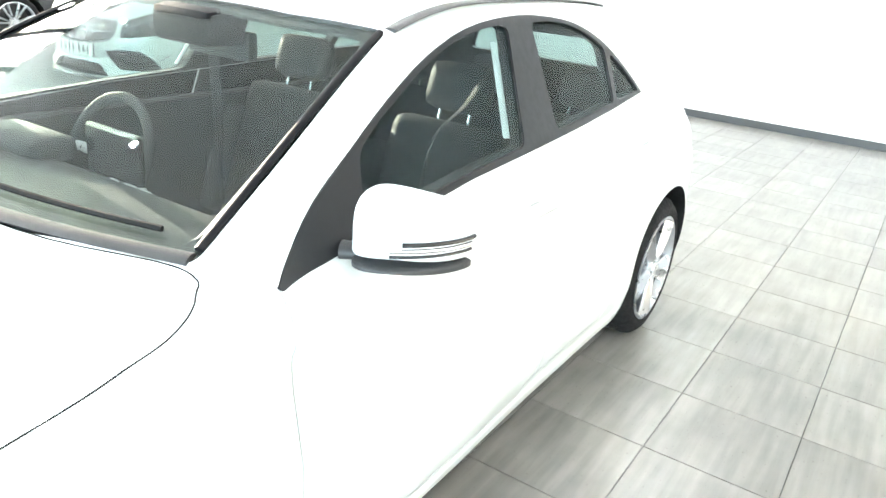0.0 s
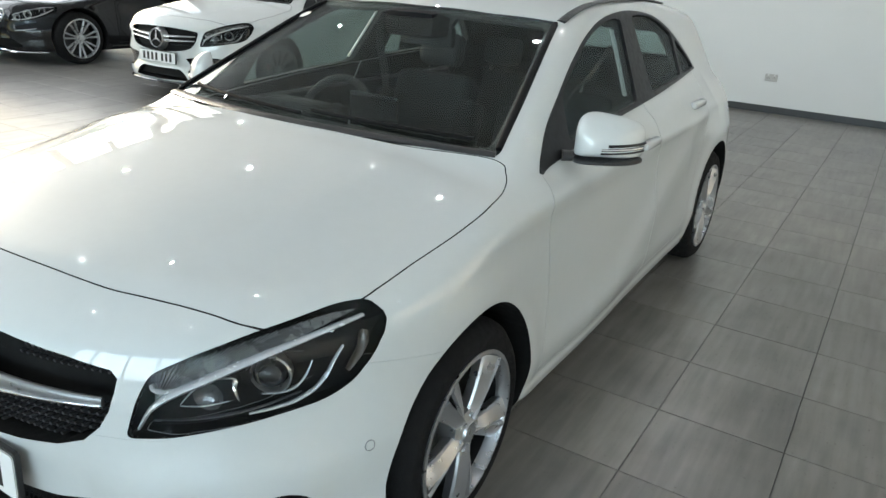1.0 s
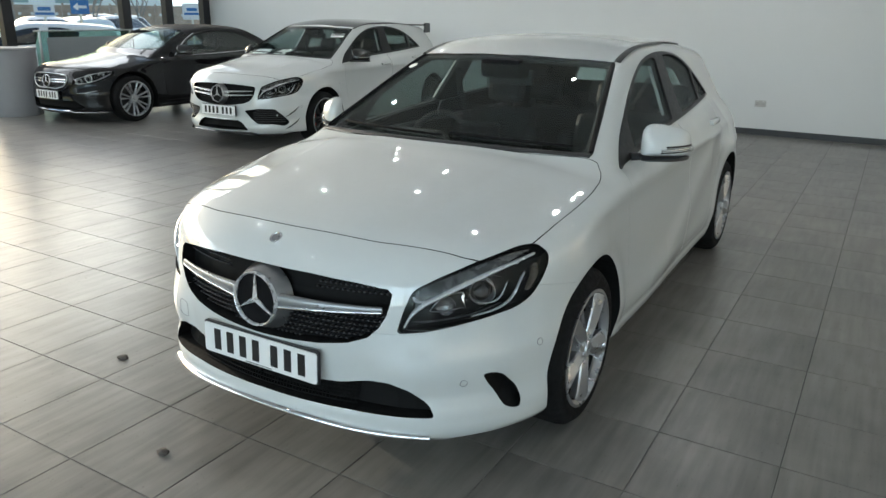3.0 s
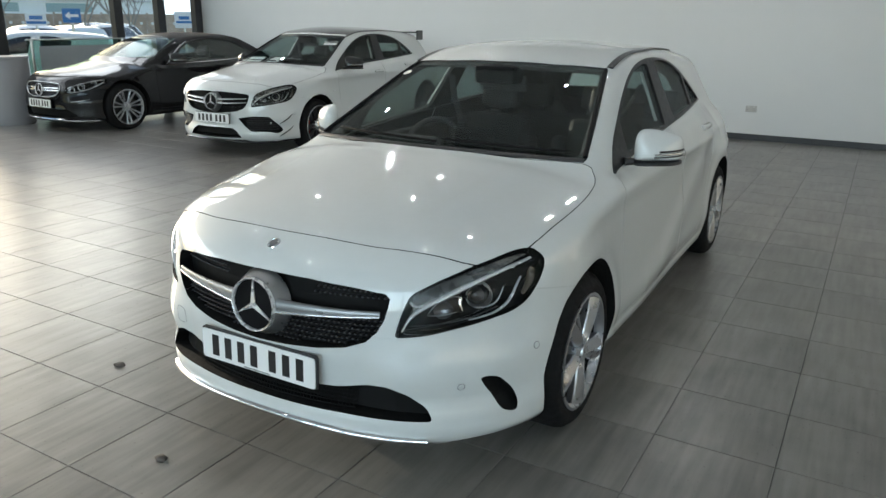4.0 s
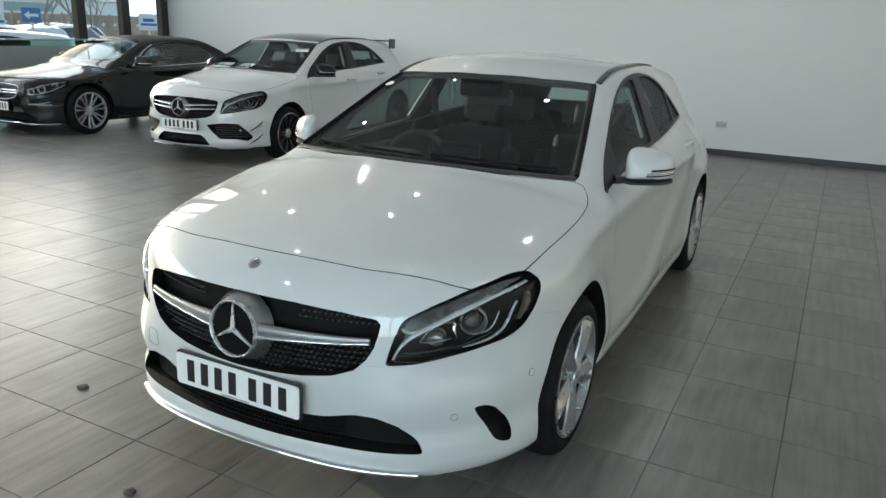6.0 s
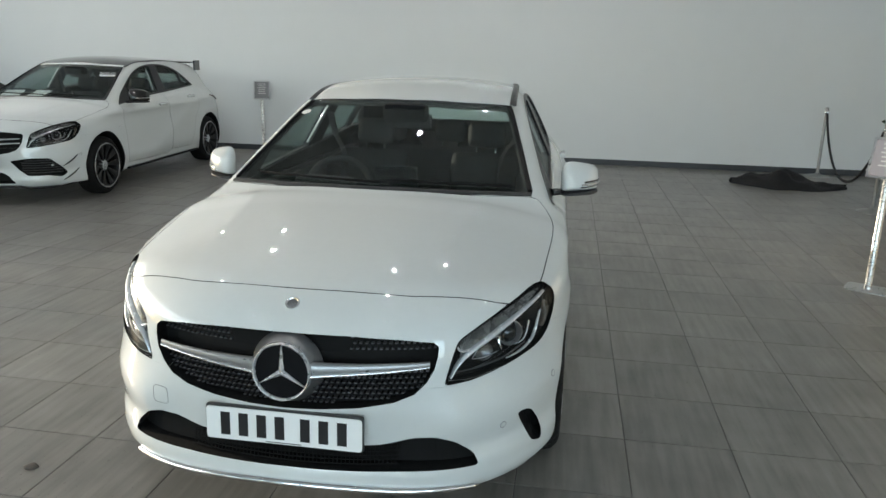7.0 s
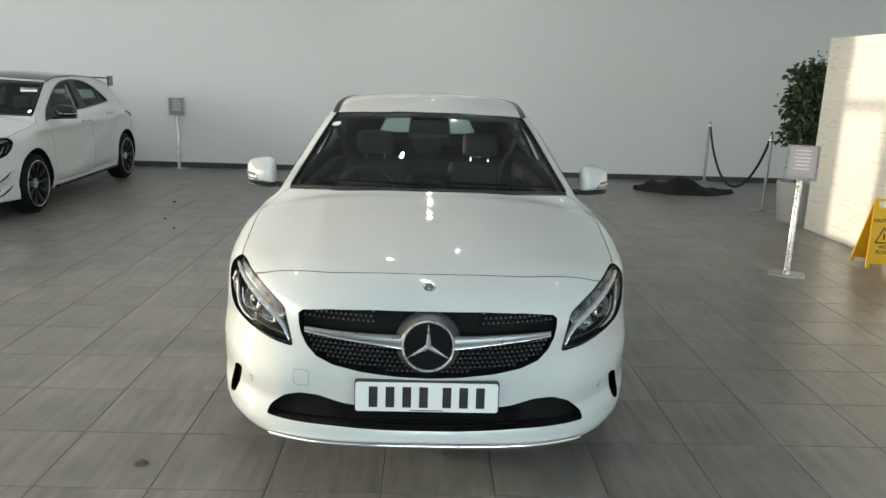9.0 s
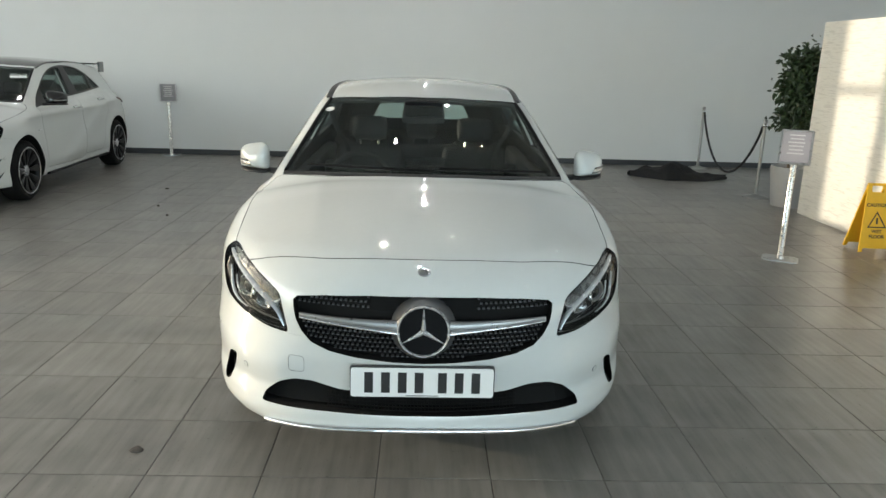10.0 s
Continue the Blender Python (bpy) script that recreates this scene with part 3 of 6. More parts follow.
class Skin:
    """Places on a car's skin."""

    def __init__(self, p):
        self.p = p
        self.field = lambda x, y, z: car_field(p, x, y, z)

    def seek(self, at, lo, hi):
        """The first place from lo (outside) towards hi (inside) at which the field turns negative."""
        for n in (60, 24, 24):
            steps = np.linspace(lo, hi, n)
            x, y, z = (np.zeros(n) + c for c in at(steps))
            inside = np.nonzero(self.field(x, y, z) < 0)[0]
            if not len(inside):
                return float(hi)
            lo, hi = steps[max(inside[0] - 1, 0)], steps[inside[0]]
        return float(hi)

    def front(self, x, z, off=0.0):
        return Vector((x, self.seek(lambda s: (x, s, z), -0.3, 1.3) - off, z))

    def top(self, x, y, off=0.0):
        return Vector((x, y, self.seek(lambda s: (x, y, s), 1.7, 0.4) + off))

    def side(self, y, z, s=1, off=0.0):
        return Vector((s * (self.seek(lambda q: (q, y, z), 1.2, 0.2) + off), y, z))

    def normal(self, v):
        e = 4e-3
        g = [float(self.field(*(np.float64(c + (e if i == k else 0)) for i, c in enumerate(v))) - self.field(*(np.float64(c - (e if i == k else 0)) for i, c in enumerate(v)))) for k in range(3)]
        return Vector(g).normalized()

    def lay(self, v, roll=0.0):
        """A pose on the skin at v whose z points out of it."""
        return Matrix.Translation(v) @ self.normal(v).to_track_quat("Z", "Y").to_matrix().to_4x4() @ Matrix.Rotation(roll, 4, "Z")


STUD = material("stud_grey", (0.14, 0.14, 0.147), 0.35, metal=0.8, grain=0.1)
DISC = material("matt_disc", (0.006, 0.006, 0.007), 0.45, grain=0.1, spec=0.08)
STAR = material("star_silver", (0.74, 0.75, 0.76), 0.28, metal=0.6, grain=0.03)


def emblem(root, at, r, name="star_emblem"):
    """A round three-pointed sign: chrome ring, black disc, three tapering rays; faces -y."""
    e = new(name)
    e.parent = root
    e.matrix_basis = at
    bm = bmesh.new()
    lathe(bm, [(r * 0.99, -0.012), (r, 0.0), (r * 0.975, 0.009), (r * 0.935, 0.006), (r * 0.925, -0.006)], 48)
    smooth(part("ring", bm, STAR, e), 50)
    bm = bmesh.new()
    lathe(bm, [(r * 0.92, -0.012), (r * 0.92, -0.004), (0.0, -0.002)], 40)
    smooth(part("disc", bm, DISC, e), 40)
    for k in range(3):
        t = bmesh.new()
        c = t.verts.new((0, 0, 0.014))
        tip = t.verts.new((0, r * 0.955, 0.004))
        l, rr = t.verts.new((-r * 0.098, r * 0.057, 0.001)), t.verts.new((r * 0.098, r * 0.057, 0.001))
        lb, rb, tb = t.verts.new((-r * 0.098, -r * 0.057, -0.004)), t.verts.new((r * 0.098, -r * 0.057, -0.004)), t.verts.new((0, r * 0.955, -0.004))
        for f in ((c, l, tip), (c, tip, rr), (l, lb, tb, tip), (rr, tip, tb, rb), (c, rr, rb), (c, lb, l), (c, rb, lb), (lb, rb, tb)):
            t.faces.new(f)
        bmesh.ops.recalc_face_normals(t, faces=t.faces)
        bm = bmesh.new()
        join(bm, t, Matrix.Rotation(2 * math.pi * k / 3, 4, "Z"))
        part("ray", bm, STAR, e)
    return e


def number_plate(root, at):
    """White plate in a black surround; its characters are plain bars."""
    e = new("number_plate")
    e.parent = root
    e.matrix_basis = at
    bm = bmesh.new()
    prism(bm, rounded([(-0.263, -0.058), (0.264, -0.058), (0.264, 0.062), (-0.263, 0.062)], 0.010), "z", -0.012, 0.0)
    part("surround", bm, BLACK_TRIM, e)
    bm = bmesh.new()
    prism(bm, rounded([(-0.26, -0.0555), (0.26, -0.0555), (0.26, 0.0555), (-0.26, 0.0555)], 0.012), "z", 0.0005, 0.0045)
    part("plate", bm, PLATE_WHITE, e)
    for x in (-0.195, -0.134, -0.073, -0.012, 0.073, 0.134, 0.195):
        bm = bmesh.new()
        box(bm, x - 0.016, x + 0.016, -0.0395, 0.0395, 0.0048, 0.0056)
        part("character_bar", bm, PLATE_INK, e)
    bm = bmesh.new()
    box(bm, -0.06, 0.06, -0.052, -0.049, 0.0048, 0.0053)
    part("maker_bar", bm, PLATE_INK, e)
    return e


def seat(root, x, y, wide=0.50, tall=0.60, rest=1):
    """A car seat: cushion, backrest, bolsters and headrests on posts."""
    e = new("seat")
    e.parent = root
    e.location = (x, y, 0.34)
    h = wide / 2
    bm = bmesh.new()
    box(bm, -h, h, -0.28, 0.26, 0.0, 0.17, 0.05)
    smooth(part("cushion", bm, CABIN_CLOTH, e), 60)
    lean = Matrix.Translation((0, 0.22, 0.12)) @ Matrix.Rotation(radians(-18), 4, "X")
    bm = bmesh.new()
    t = bmesh.new()
    box(t, -h * 0.92, h * 0.92, -0.06, 0.07, 0.0, tall, 0.05)
    for v in t.verts:
        v.co.x *= 1 - 0.22 * max(0, v.co.z - 0.3)
    join(bm, t, lean)
    smooth(part("backrest", bm, CABIN_CLOTH, e), 60)
    for s in (-1, 1):
        bm = bmesh.new()
        t = bmesh.new()
        box(t, s * h - 0.045, s * h + 0.045, -0.11, 0.05, 0.04, tall * 0.80, 0.04)
        join(bm, t, lean)
        smooth(part("bolster", bm, CABIN_CLOTH, e), 60)
    for k in range(rest):
        cx = (k - (rest - 1) / 2) * 0.46
        bm = bmesh.new()
        t = bmesh.new()
        box(t, cx - 0.12, cx + 0.12, -0.05, 0.045, tall + 0.035, tall + 0.20, 0.045)
        join(bm, t, lean)
        head = smooth(part("headrest", bm, CABIN_CLOTH, e), 60)
        for s in (-1, 1):
            bm = bmesh.new()
            t = bmesh.new()
            rod(t, (cx + s * 0.06, 0, tall - 0.05), (cx + s * 0.06, 0, tall + 0.06), 0.006, 0.006, 10)
            join(bm, t, lean)
            part("post", bm, CHROME, head, "chrome headrest post")
    return e


def cabin(root, skin_of):
    """Dashboard, steering wheel, seats and inner mirror."""
    bm = bmesh.new()
    prof = [(1.16, 0.62), (1.16, 0.985), (1.24, 1.0), (1.42, 0.985), (1.56, 0.955), (1.62, 0.90), (1.60, 0.80), (1.52, 0.62)]
    prism(bm, rounded(prof, 0.04), "x", -0.72, 0.72)
    dash = smooth(part("dashboard", bm, CABIN_PLASTIC, root), 40)
    bm = bmesh.new()
    box(bm, -0.50, -0.20, 1.46, 1.60, 0.95, 1.02, 0.03)
    smooth(part("instrument_hood", bm, CABIN_PLASTIC, dash), 60)
    bm = bmesh.new()
    box(bm, -0.10, 0.12, 1.555, 1.575, 0.955, 1.085, 0.008)
    part("display_screen", bm, GLOSS_BLACK, dash, "dark screen standing on the dashboard")
    for cx in (-0.06, 0.0, 0.06):
        bm = bmesh.new()
        lathe(bm, [(0.026, 0.0), (0.030, 0.012), (0.024, 0.016), (0.0, 0.014)], 20, pose(cx, 1.615, 0.905, 95, 0, 0))
        smooth(part("air_vent", bm, SATIN, dash), 40)
    tilt = pose(-0.36, 1.78, 0.90, 66, 0, 0)
    e = new("steering_wheel")
    e.parent = root
    e.matrix_basis = tilt
    bm = bmesh.new()
    tube(bm, [(0.185 * math.cos(a), 0.185 * math.sin(a), 0) for a in np.linspace(0, 2 * math.pi, 40, endpoint=False)], 0.017, 10, True)
    smooth(part("rim", bm, CABIN_CLOTH, e), 60)
    bm = bmesh.new()
    lathe(bm, [(0.0, 0.03), (0.06, 0.025), (0.075, 0.0), (0.06, -0.05), (0.0, -0.06)], 24)
    smooth(part("airbag_cover", bm, CABIN_PLASTIC, e), 50)
    for a in (0, 180, 270):
        bm = bmesh.new()
        c, s = math.cos(radians(a)), math.sin(radians(a))
        tube(bm, [(0.05 * c, 0.05 * s, -0.01), (0.18 * c, 0.18 * s, 0)], 0.016, 8, flat=0.5)
        part("spoke", bm, SATIN, e)
    seat(root, -0.36, 2.20)
    seat(root, 0.36, 2.20)
    seat(root, 0.0, 3.10, 1.24, 0.52, 3)
    m = skin_of.top(0, 1.86, -0.085)
    bm = bmesh.new()
    box(bm, -0.125, 0.125, m.y + 0.05, m.y + 0.085, m.z - 0.07, m.z + 0.01, 0.012)
    mirror = smooth(part("inner_mirror", bm, CABIN_PLASTIC, root), 50)
    bm = bmesh.new()
    box(bm, -0.115, 0.115, m.y - 0.08, m.y + 0.06, m.z - 0.03, m.z + 0.07, 0.03)
    smooth(part("sensor_box", bm, DISC, mirror), 50)
    for s in (-1, 1):
        bm = bmesh.new()
        box(bm, min(s * 0.66, s * 0.74), max(s * 0.66, s * 0.74), 1.5, 3.3, 0.36, 0.97, 0.02)
        smooth(part("door_lining", bm, CABIN_PLASTIC, root), 40)
        bm = bmesh.new()
        tube(bm, [skin_of.side(y, z, s, -0.03) for y, z in curve2([(2.322, 1.09), (2.357, 1.19), (2.387, 1.28), (2.405, 1.335)], 4)], 0.011, 8, flat=0.5)
        smooth(part("door_edge", bm, PLATE_WHITE, root, "pale painted edge of the door frame"), 60)
        bm = bmesh.new()
        tube(bm, curve_through([(s * 0.60, 2.42, 1.27), (s * 0.55, 2.36, 1.15), (s * 0.47, 2.30, 1.0), (s * 0.45, 2.3, 0.6)], 5), 0.02, 6, flat=0.15)
        part("seat_belt", bm, CABIN_CLOTH, root)
    bm = bmesh.new()
    box(bm, -0.15, 0.15, 1.55, 2.7, 0.32, 0.62, 0.04)
    smooth(part("centre_console", bm, CABIN_PLASTIC, root), 50)


def mirror_shape(x, y, z, s, low=False):
    """A point of the mirror's rounded box, from a point of the unit sphere."""
    q = (abs(x) ** 5 + abs(z) ** 5) ** 0.2
    k = math.hypot(x, z) / q if q > 1e-6 else 1
    x, z = x * k, z * k
    top = 1.150 - 0.034 * ((min(1, max(-1, x)) + 1) / 2) ** 1.6
    y = y * (1.0 if y < 0 else 0.22)
    h = 1.035 + (z * (top - 1.035) if z > 0 else z * 0.030)
    if low:
        h = 0.996 + z * 0.012
    return (s * (0.926 + 0.092 * x), 1.602 + y * 0.10 + 0.06 * x, h)


def door_mirror(root, paint, s):
    """A rounded mirror housing over a black lower edge and foot, with a repeater slot."""
    e = new("door_mirror")
    e.parent = root
    for label, mat, low, text in (("housing", paint, False, ""), ("lower_trim", BLACK_TRIM, True, "matt black lower edge")):
        bm = bmesh.new()
        bmesh.ops.create_uvsphere(bm, u_segments=48, v_segments=28, radius=1)
        for v in bm.verts:
            v.co = mirror_shape(*v.co, s, low)
        bmesh.ops.recalc_face_normals(bm, faces=bm.faces)
        smooth(part(label, bm, mat, e, text), 60)
    bm = bmesh.new()
    tube(bm, [(s * 0.79, 1.535, 0.996), (s * 0.84, 1.562, 0.997), (s * 0.90, 1.59, 0.998)], [0.03, 0.026, 0.024], 12, flat=0.6)
    smooth(part("foot", bm, BLACK_TRIM, e), 60)
    for dz, mat, label, r in ((0.012, GLOSS_BLACK, "repeater_slot", 0.006), (0.0, CHROME, "repeater_strip", 0.0065), (-0.012, GLOSS_BLACK, "repeater_slot", 0.004)):
        bm = bmesh.new()
        pts = []
        for k in range(11):
            a = (0.05 if dz < 0.01 else 0.25) + k / 10 * 1.45
            x, y = math.sin(a), -math.cos(a)
            v = Vector(mirror_shape(x, y, -0.02, s))
            pts.append((v.x + s * 0.0005 * x, v.y + 0.0005 * y, 1.042 + dz))
        tube(bm, pts, r, 8, flat=0.8)
        smooth(part(label, bm, mat, e), 60)
    bm = bmesh.new()
    bmesh.ops.create_circle(bm, cap_ends=True, segments=32, radius=1)
    for v in bm.verts:
        v.co = (s * (0.926 + 0.078 * v.co.x), 1.6265 + 0.052 * v.co.x, 1.052 + 0.042 * v.co.y)
    part("mirror_glass", bm, material_once("mirror_silver", (0.9, 0.9, 0.9), 0.02, 1.0), e)
    return e


def headlight(root, sk, s):
    """What sits behind the clear lens: ribbed brow, pale light guide, two dark chambers, chrome daylight hook, reflector."""
    e = new("headlight")
    e.parent = root

    def at(x, z, deep):
        v = sk.front(x, z)
        w = v - sk.normal(v) * deep
        return Vector((s * w.x, w.y, w.z))

    def strip(label, mat, deep, r0, r1, path, flat=0.6):
        bm = bmesh.new()
        pts = [at(x, z, deep) for x, z in curve2(path, 5)]
        tube(bm, pts, [r0 + (r1 - r0) * math.sin(math.pi * (k + 1) / (len(pts) + 1)) for k in range(len(pts))], 8, flat=flat)
        smooth(part(label, bm, mat, e), 60)

    bm = bmesh.new()
    lathe(bm, [(0.042, -0.02), (0.045, 0.010), (0.042, 0.014), (0.037, 0.004), (0.036, -0.02)], 32, Matrix.Translation(at(0.722, 0.735, 0.044)) @ pose(0, 0, 0, 90, 0, s * 30))
    smooth(part("projector_bezel", bm, SATIN, e), 40)
    bm = bmesh.new()
    bmesh.ops.create_uvsphere(bm, u_segments=24, v_segments=16, radius=0.036, matrix=Matrix.Translation(at(0.722, 0.735, 0.058)))
    smooth(part("projector_lens", bm, GLOSS_BLACK, e), 180)
    bm = bmesh.new()
    lathe(bm, [(0.030, -0.01), (0.033, 0.008), (0.026, 0.002), (0.0, -0.016)], 24, Matrix.Translation(at(0.636, 0.700, 0.040)) @ pose(0, 0, 0, 90, 0, s * 25))
    smooth(part("reflector", bm, material_once("lamp_reflector", (0.16, 0.16, 0.165), 0.2, 0.8), e), 40)
    strip("daylight_strip", GUIDE, 0.012, 0.0035, 0.0065, [(0.694, 0.660), (0.73, 0.666), (0.752, 0.674), (0.772, 0.692), (0.783, 0.718), (0.789, 0.75), (0.795, 0.778)])
    strip("inner_strip", GUIDE, 0.018, 0.002, 0.0035, [(0.710, 0.700), (0.736, 0.696), (0.752, 0.704), (0.761, 0.727), (0.765, 0.756)])
    strip("chamber_divider", CHROME, 0.016, 0.003, 0.006, [(0.648, 0.744), (0.668, 0.742), (0.672, 0.721), (0.680, 0.693)])
    strip("chamber_edge", SATIN, 0.020, 0.001, 0.0025, [(0.592, 0.687), (0.612, 0.722), (0.637, 0.740), (0.650, 0.742)])
    strip("chamber_edge", SATIN, 0.020, 0.001, 0.002, [(0.592, 0.684), (0.63, 0.682), (0.672, 0.692)])
    strip("light_guide", GUIDE, 0.010, 0.006, 0.0165, [(0.522, 0.634), (0.546, 0.682), (0.580, 0.716), (0.632, 0.748), (0.684, 0.778), (0.739, 0.806), (0.798, 0.834)], 0.5)
    strip("side_reflector", material_once("amber_reflector", (0.065, 0.052, 0.04), 0.3), 0.020, 0.006, 0.014, [(0.815, 0.800), (0.818, 0.760), (0.808, 0.715)], 0.4)
    strip("inner_facet", GUIDE, 0.012, 0.004, 0.011, [(0.541, 0.735), (0.548, 0.724), (0.566, 0.720), (0.590, 0.728)], 0.4)
    strip("projector_hood", material_once("lamp_reflector", (0.16, 0.16, 0.165), 0.2, 0.8), 0.034, 0.003, 0.008, [(0.682, 0.752), (0.700, 0.777), (0.728, 0.786), (0.755, 0.776)], 0.5)
    strip("lower_bezel", STUD, 0.022, 0.002, 0.004, [(0.545, 0.648), (0.62, 0.652), (0.70, 0.664), (0.76, 0.688)], 0.5)
    top, low = [(0.545, 0.752), (0.61, 0.789), (0.68, 0.823), (0.745, 0.846), (0.79, 0.846)], [(0.552, 0.700), (0.585, 0.728), (0.64, 0.761), (0.70, 0.794), (0.785, 0.838)]
    top, low = curve2(top, 16), curve2(low, 16)
    for k in range(1, 60, 2):
        i, j = k, min(len(low) - 1, k + 1)
        bm = bmesh.new()
        a, b = top[i], low[max(0, min(j, len(low) - 1) - 6)]
        tube(bm, [at(*a, 0.010), at((a[0] + b[0]) / 2, (a[1] + b[1]) / 2, 0.011), at(*b, 0.013)], 0.0016, 5)
        part("brow_rib", bm, RIB, e)
    for x, z, d in ((0.735, 0.815, 0.02), (0.775, 0.815, 0.02)):
        bm = bmesh.new()
        bmesh.ops.create_icosphere(bm, subdivisions=2, radius=0.007, matrix=Matrix.Translation(at(x, z, d)))
        smooth(part("side_lamp", bm, CHROME, e), 180)
    return e


BLADE = material("blade_silver", (0.30, 0.305, 0.31), 0.32, metal=0.8, grain=0.05)
GUIDE = material("pale_light_guide", (0.60, 0.62, 0.64), 0.25, metal=0.45, grain=0.05)
RIB = material("rib_grey", (0.17, 0.172, 0.175), 0.28, metal=0.5, grain=0.1)


def curve2(points, n):
    return [(v.x, v.y) for v in curve_through([(a, b, 0) for a, b in points], n)]


def grille(root, sk, star_at, double=False):
    """Black grille insert with small bright studs, two silver blades and the sign in the middle."""
    e = new("grille")
    e.parent = root
    if not double:
        bm = bmesh.new()
        for iz in range(13):
            for ix in range(-26, 27):
                x, z = (ix + 0.5 * (iz % 2)) * 0.0185, 0.552 + iz * 0.0175
                edge = np.interp(abs(x), [0, 0.243, 0.347, 0.412, 0.448, 0.47], [0.538, 0.550, 0.567, 0.593, 0.63, 0.672])
                if abs(x) > 0.47 or z < edge + 0.006 or z > 0.768 - 0.03 * (abs(x) / 0.48) ** 2 or abs(z - 0.672 - 0.05 * abs(x)) < 0.028 or math.hypot(x, z - 0.666) < 0.112 or (z > 0.69 and abs(x) < 0.2):
                    continue
                v = sk.front(x, z, -0.030 if z < 0.69 else -0.046)
                box(bm, x - 0.0042, x + 0.0042, v.y, v.y + 0.02, z - 0.0026, z + 0.0026)
        tagged(part("grille_studs", bm, STUD, e, "small bright studs"), kind="stuff")
        bm = bmesh.new()
        for iz in range(6):
            z = 0.56 + iz * 0.0175
            half = float(np.interp(z, [0.538, 0.550, 0.567, 0.593, 0.63, 0.672, 0.742, 0.77], [0.1, 0.243, 0.347, 0.412, 0.448, 0.47, 0.48, 0.36])) - 0.01
            pts = [sk.front(x, z, -0.045) for x in np.linspace(-half, half, 13)]
            tube(bm, pts, 0.005, 6)
        tagged(part("grille_mesh", bm, DISC, e, "black mesh"), kind="stuff")
    for s in (-1, 1):
        rows = ((0.020, 0.0, 0.034),) if not double else ((0.014, 0.022, 0.016), (0.014, -0.022, 0.016))
        for thick, dz, h in rows:
            bm = bmesh.new()
            pts, rad = [], []
            for k in range(9):
                x = 0.085 + k / 8 * 0.370
                v = sk.front(s * x, 0.668 + dz + 0.045 * x, -0.004 if not double else 0.0)
                pts.append(v)
                rad.append(h * (1 - 0.62 * (k / 8) ** 0.7))
            tube(bm, pts, [0.45 * r for r in rad], 12, flat=2.0)
            blade = smooth(part("blade", bm, BLADE, e, "satin silver blade"), 60)
            bm = bmesh.new()
            tube(bm, [p + Vector((0, -0.42 * r, -0.55 * r)) for p, r in zip(pts, rad)], [0.16 * r + 0.002 for r in rad], 8)
            smooth(part("blade_edge", bm, CHROME, blade), 60)
    bm = bmesh.new()
    lathe(bm, [(0.120, -0.060), (0.112, -0.040), (0.103, -0.018), (0.097, -0.006), (0.088, -0.010)], 40, star_at)
    smooth(part("sign_collar", bm, BLADE, e), 50)
    emblem(e, star_at, 0.095)
    return e


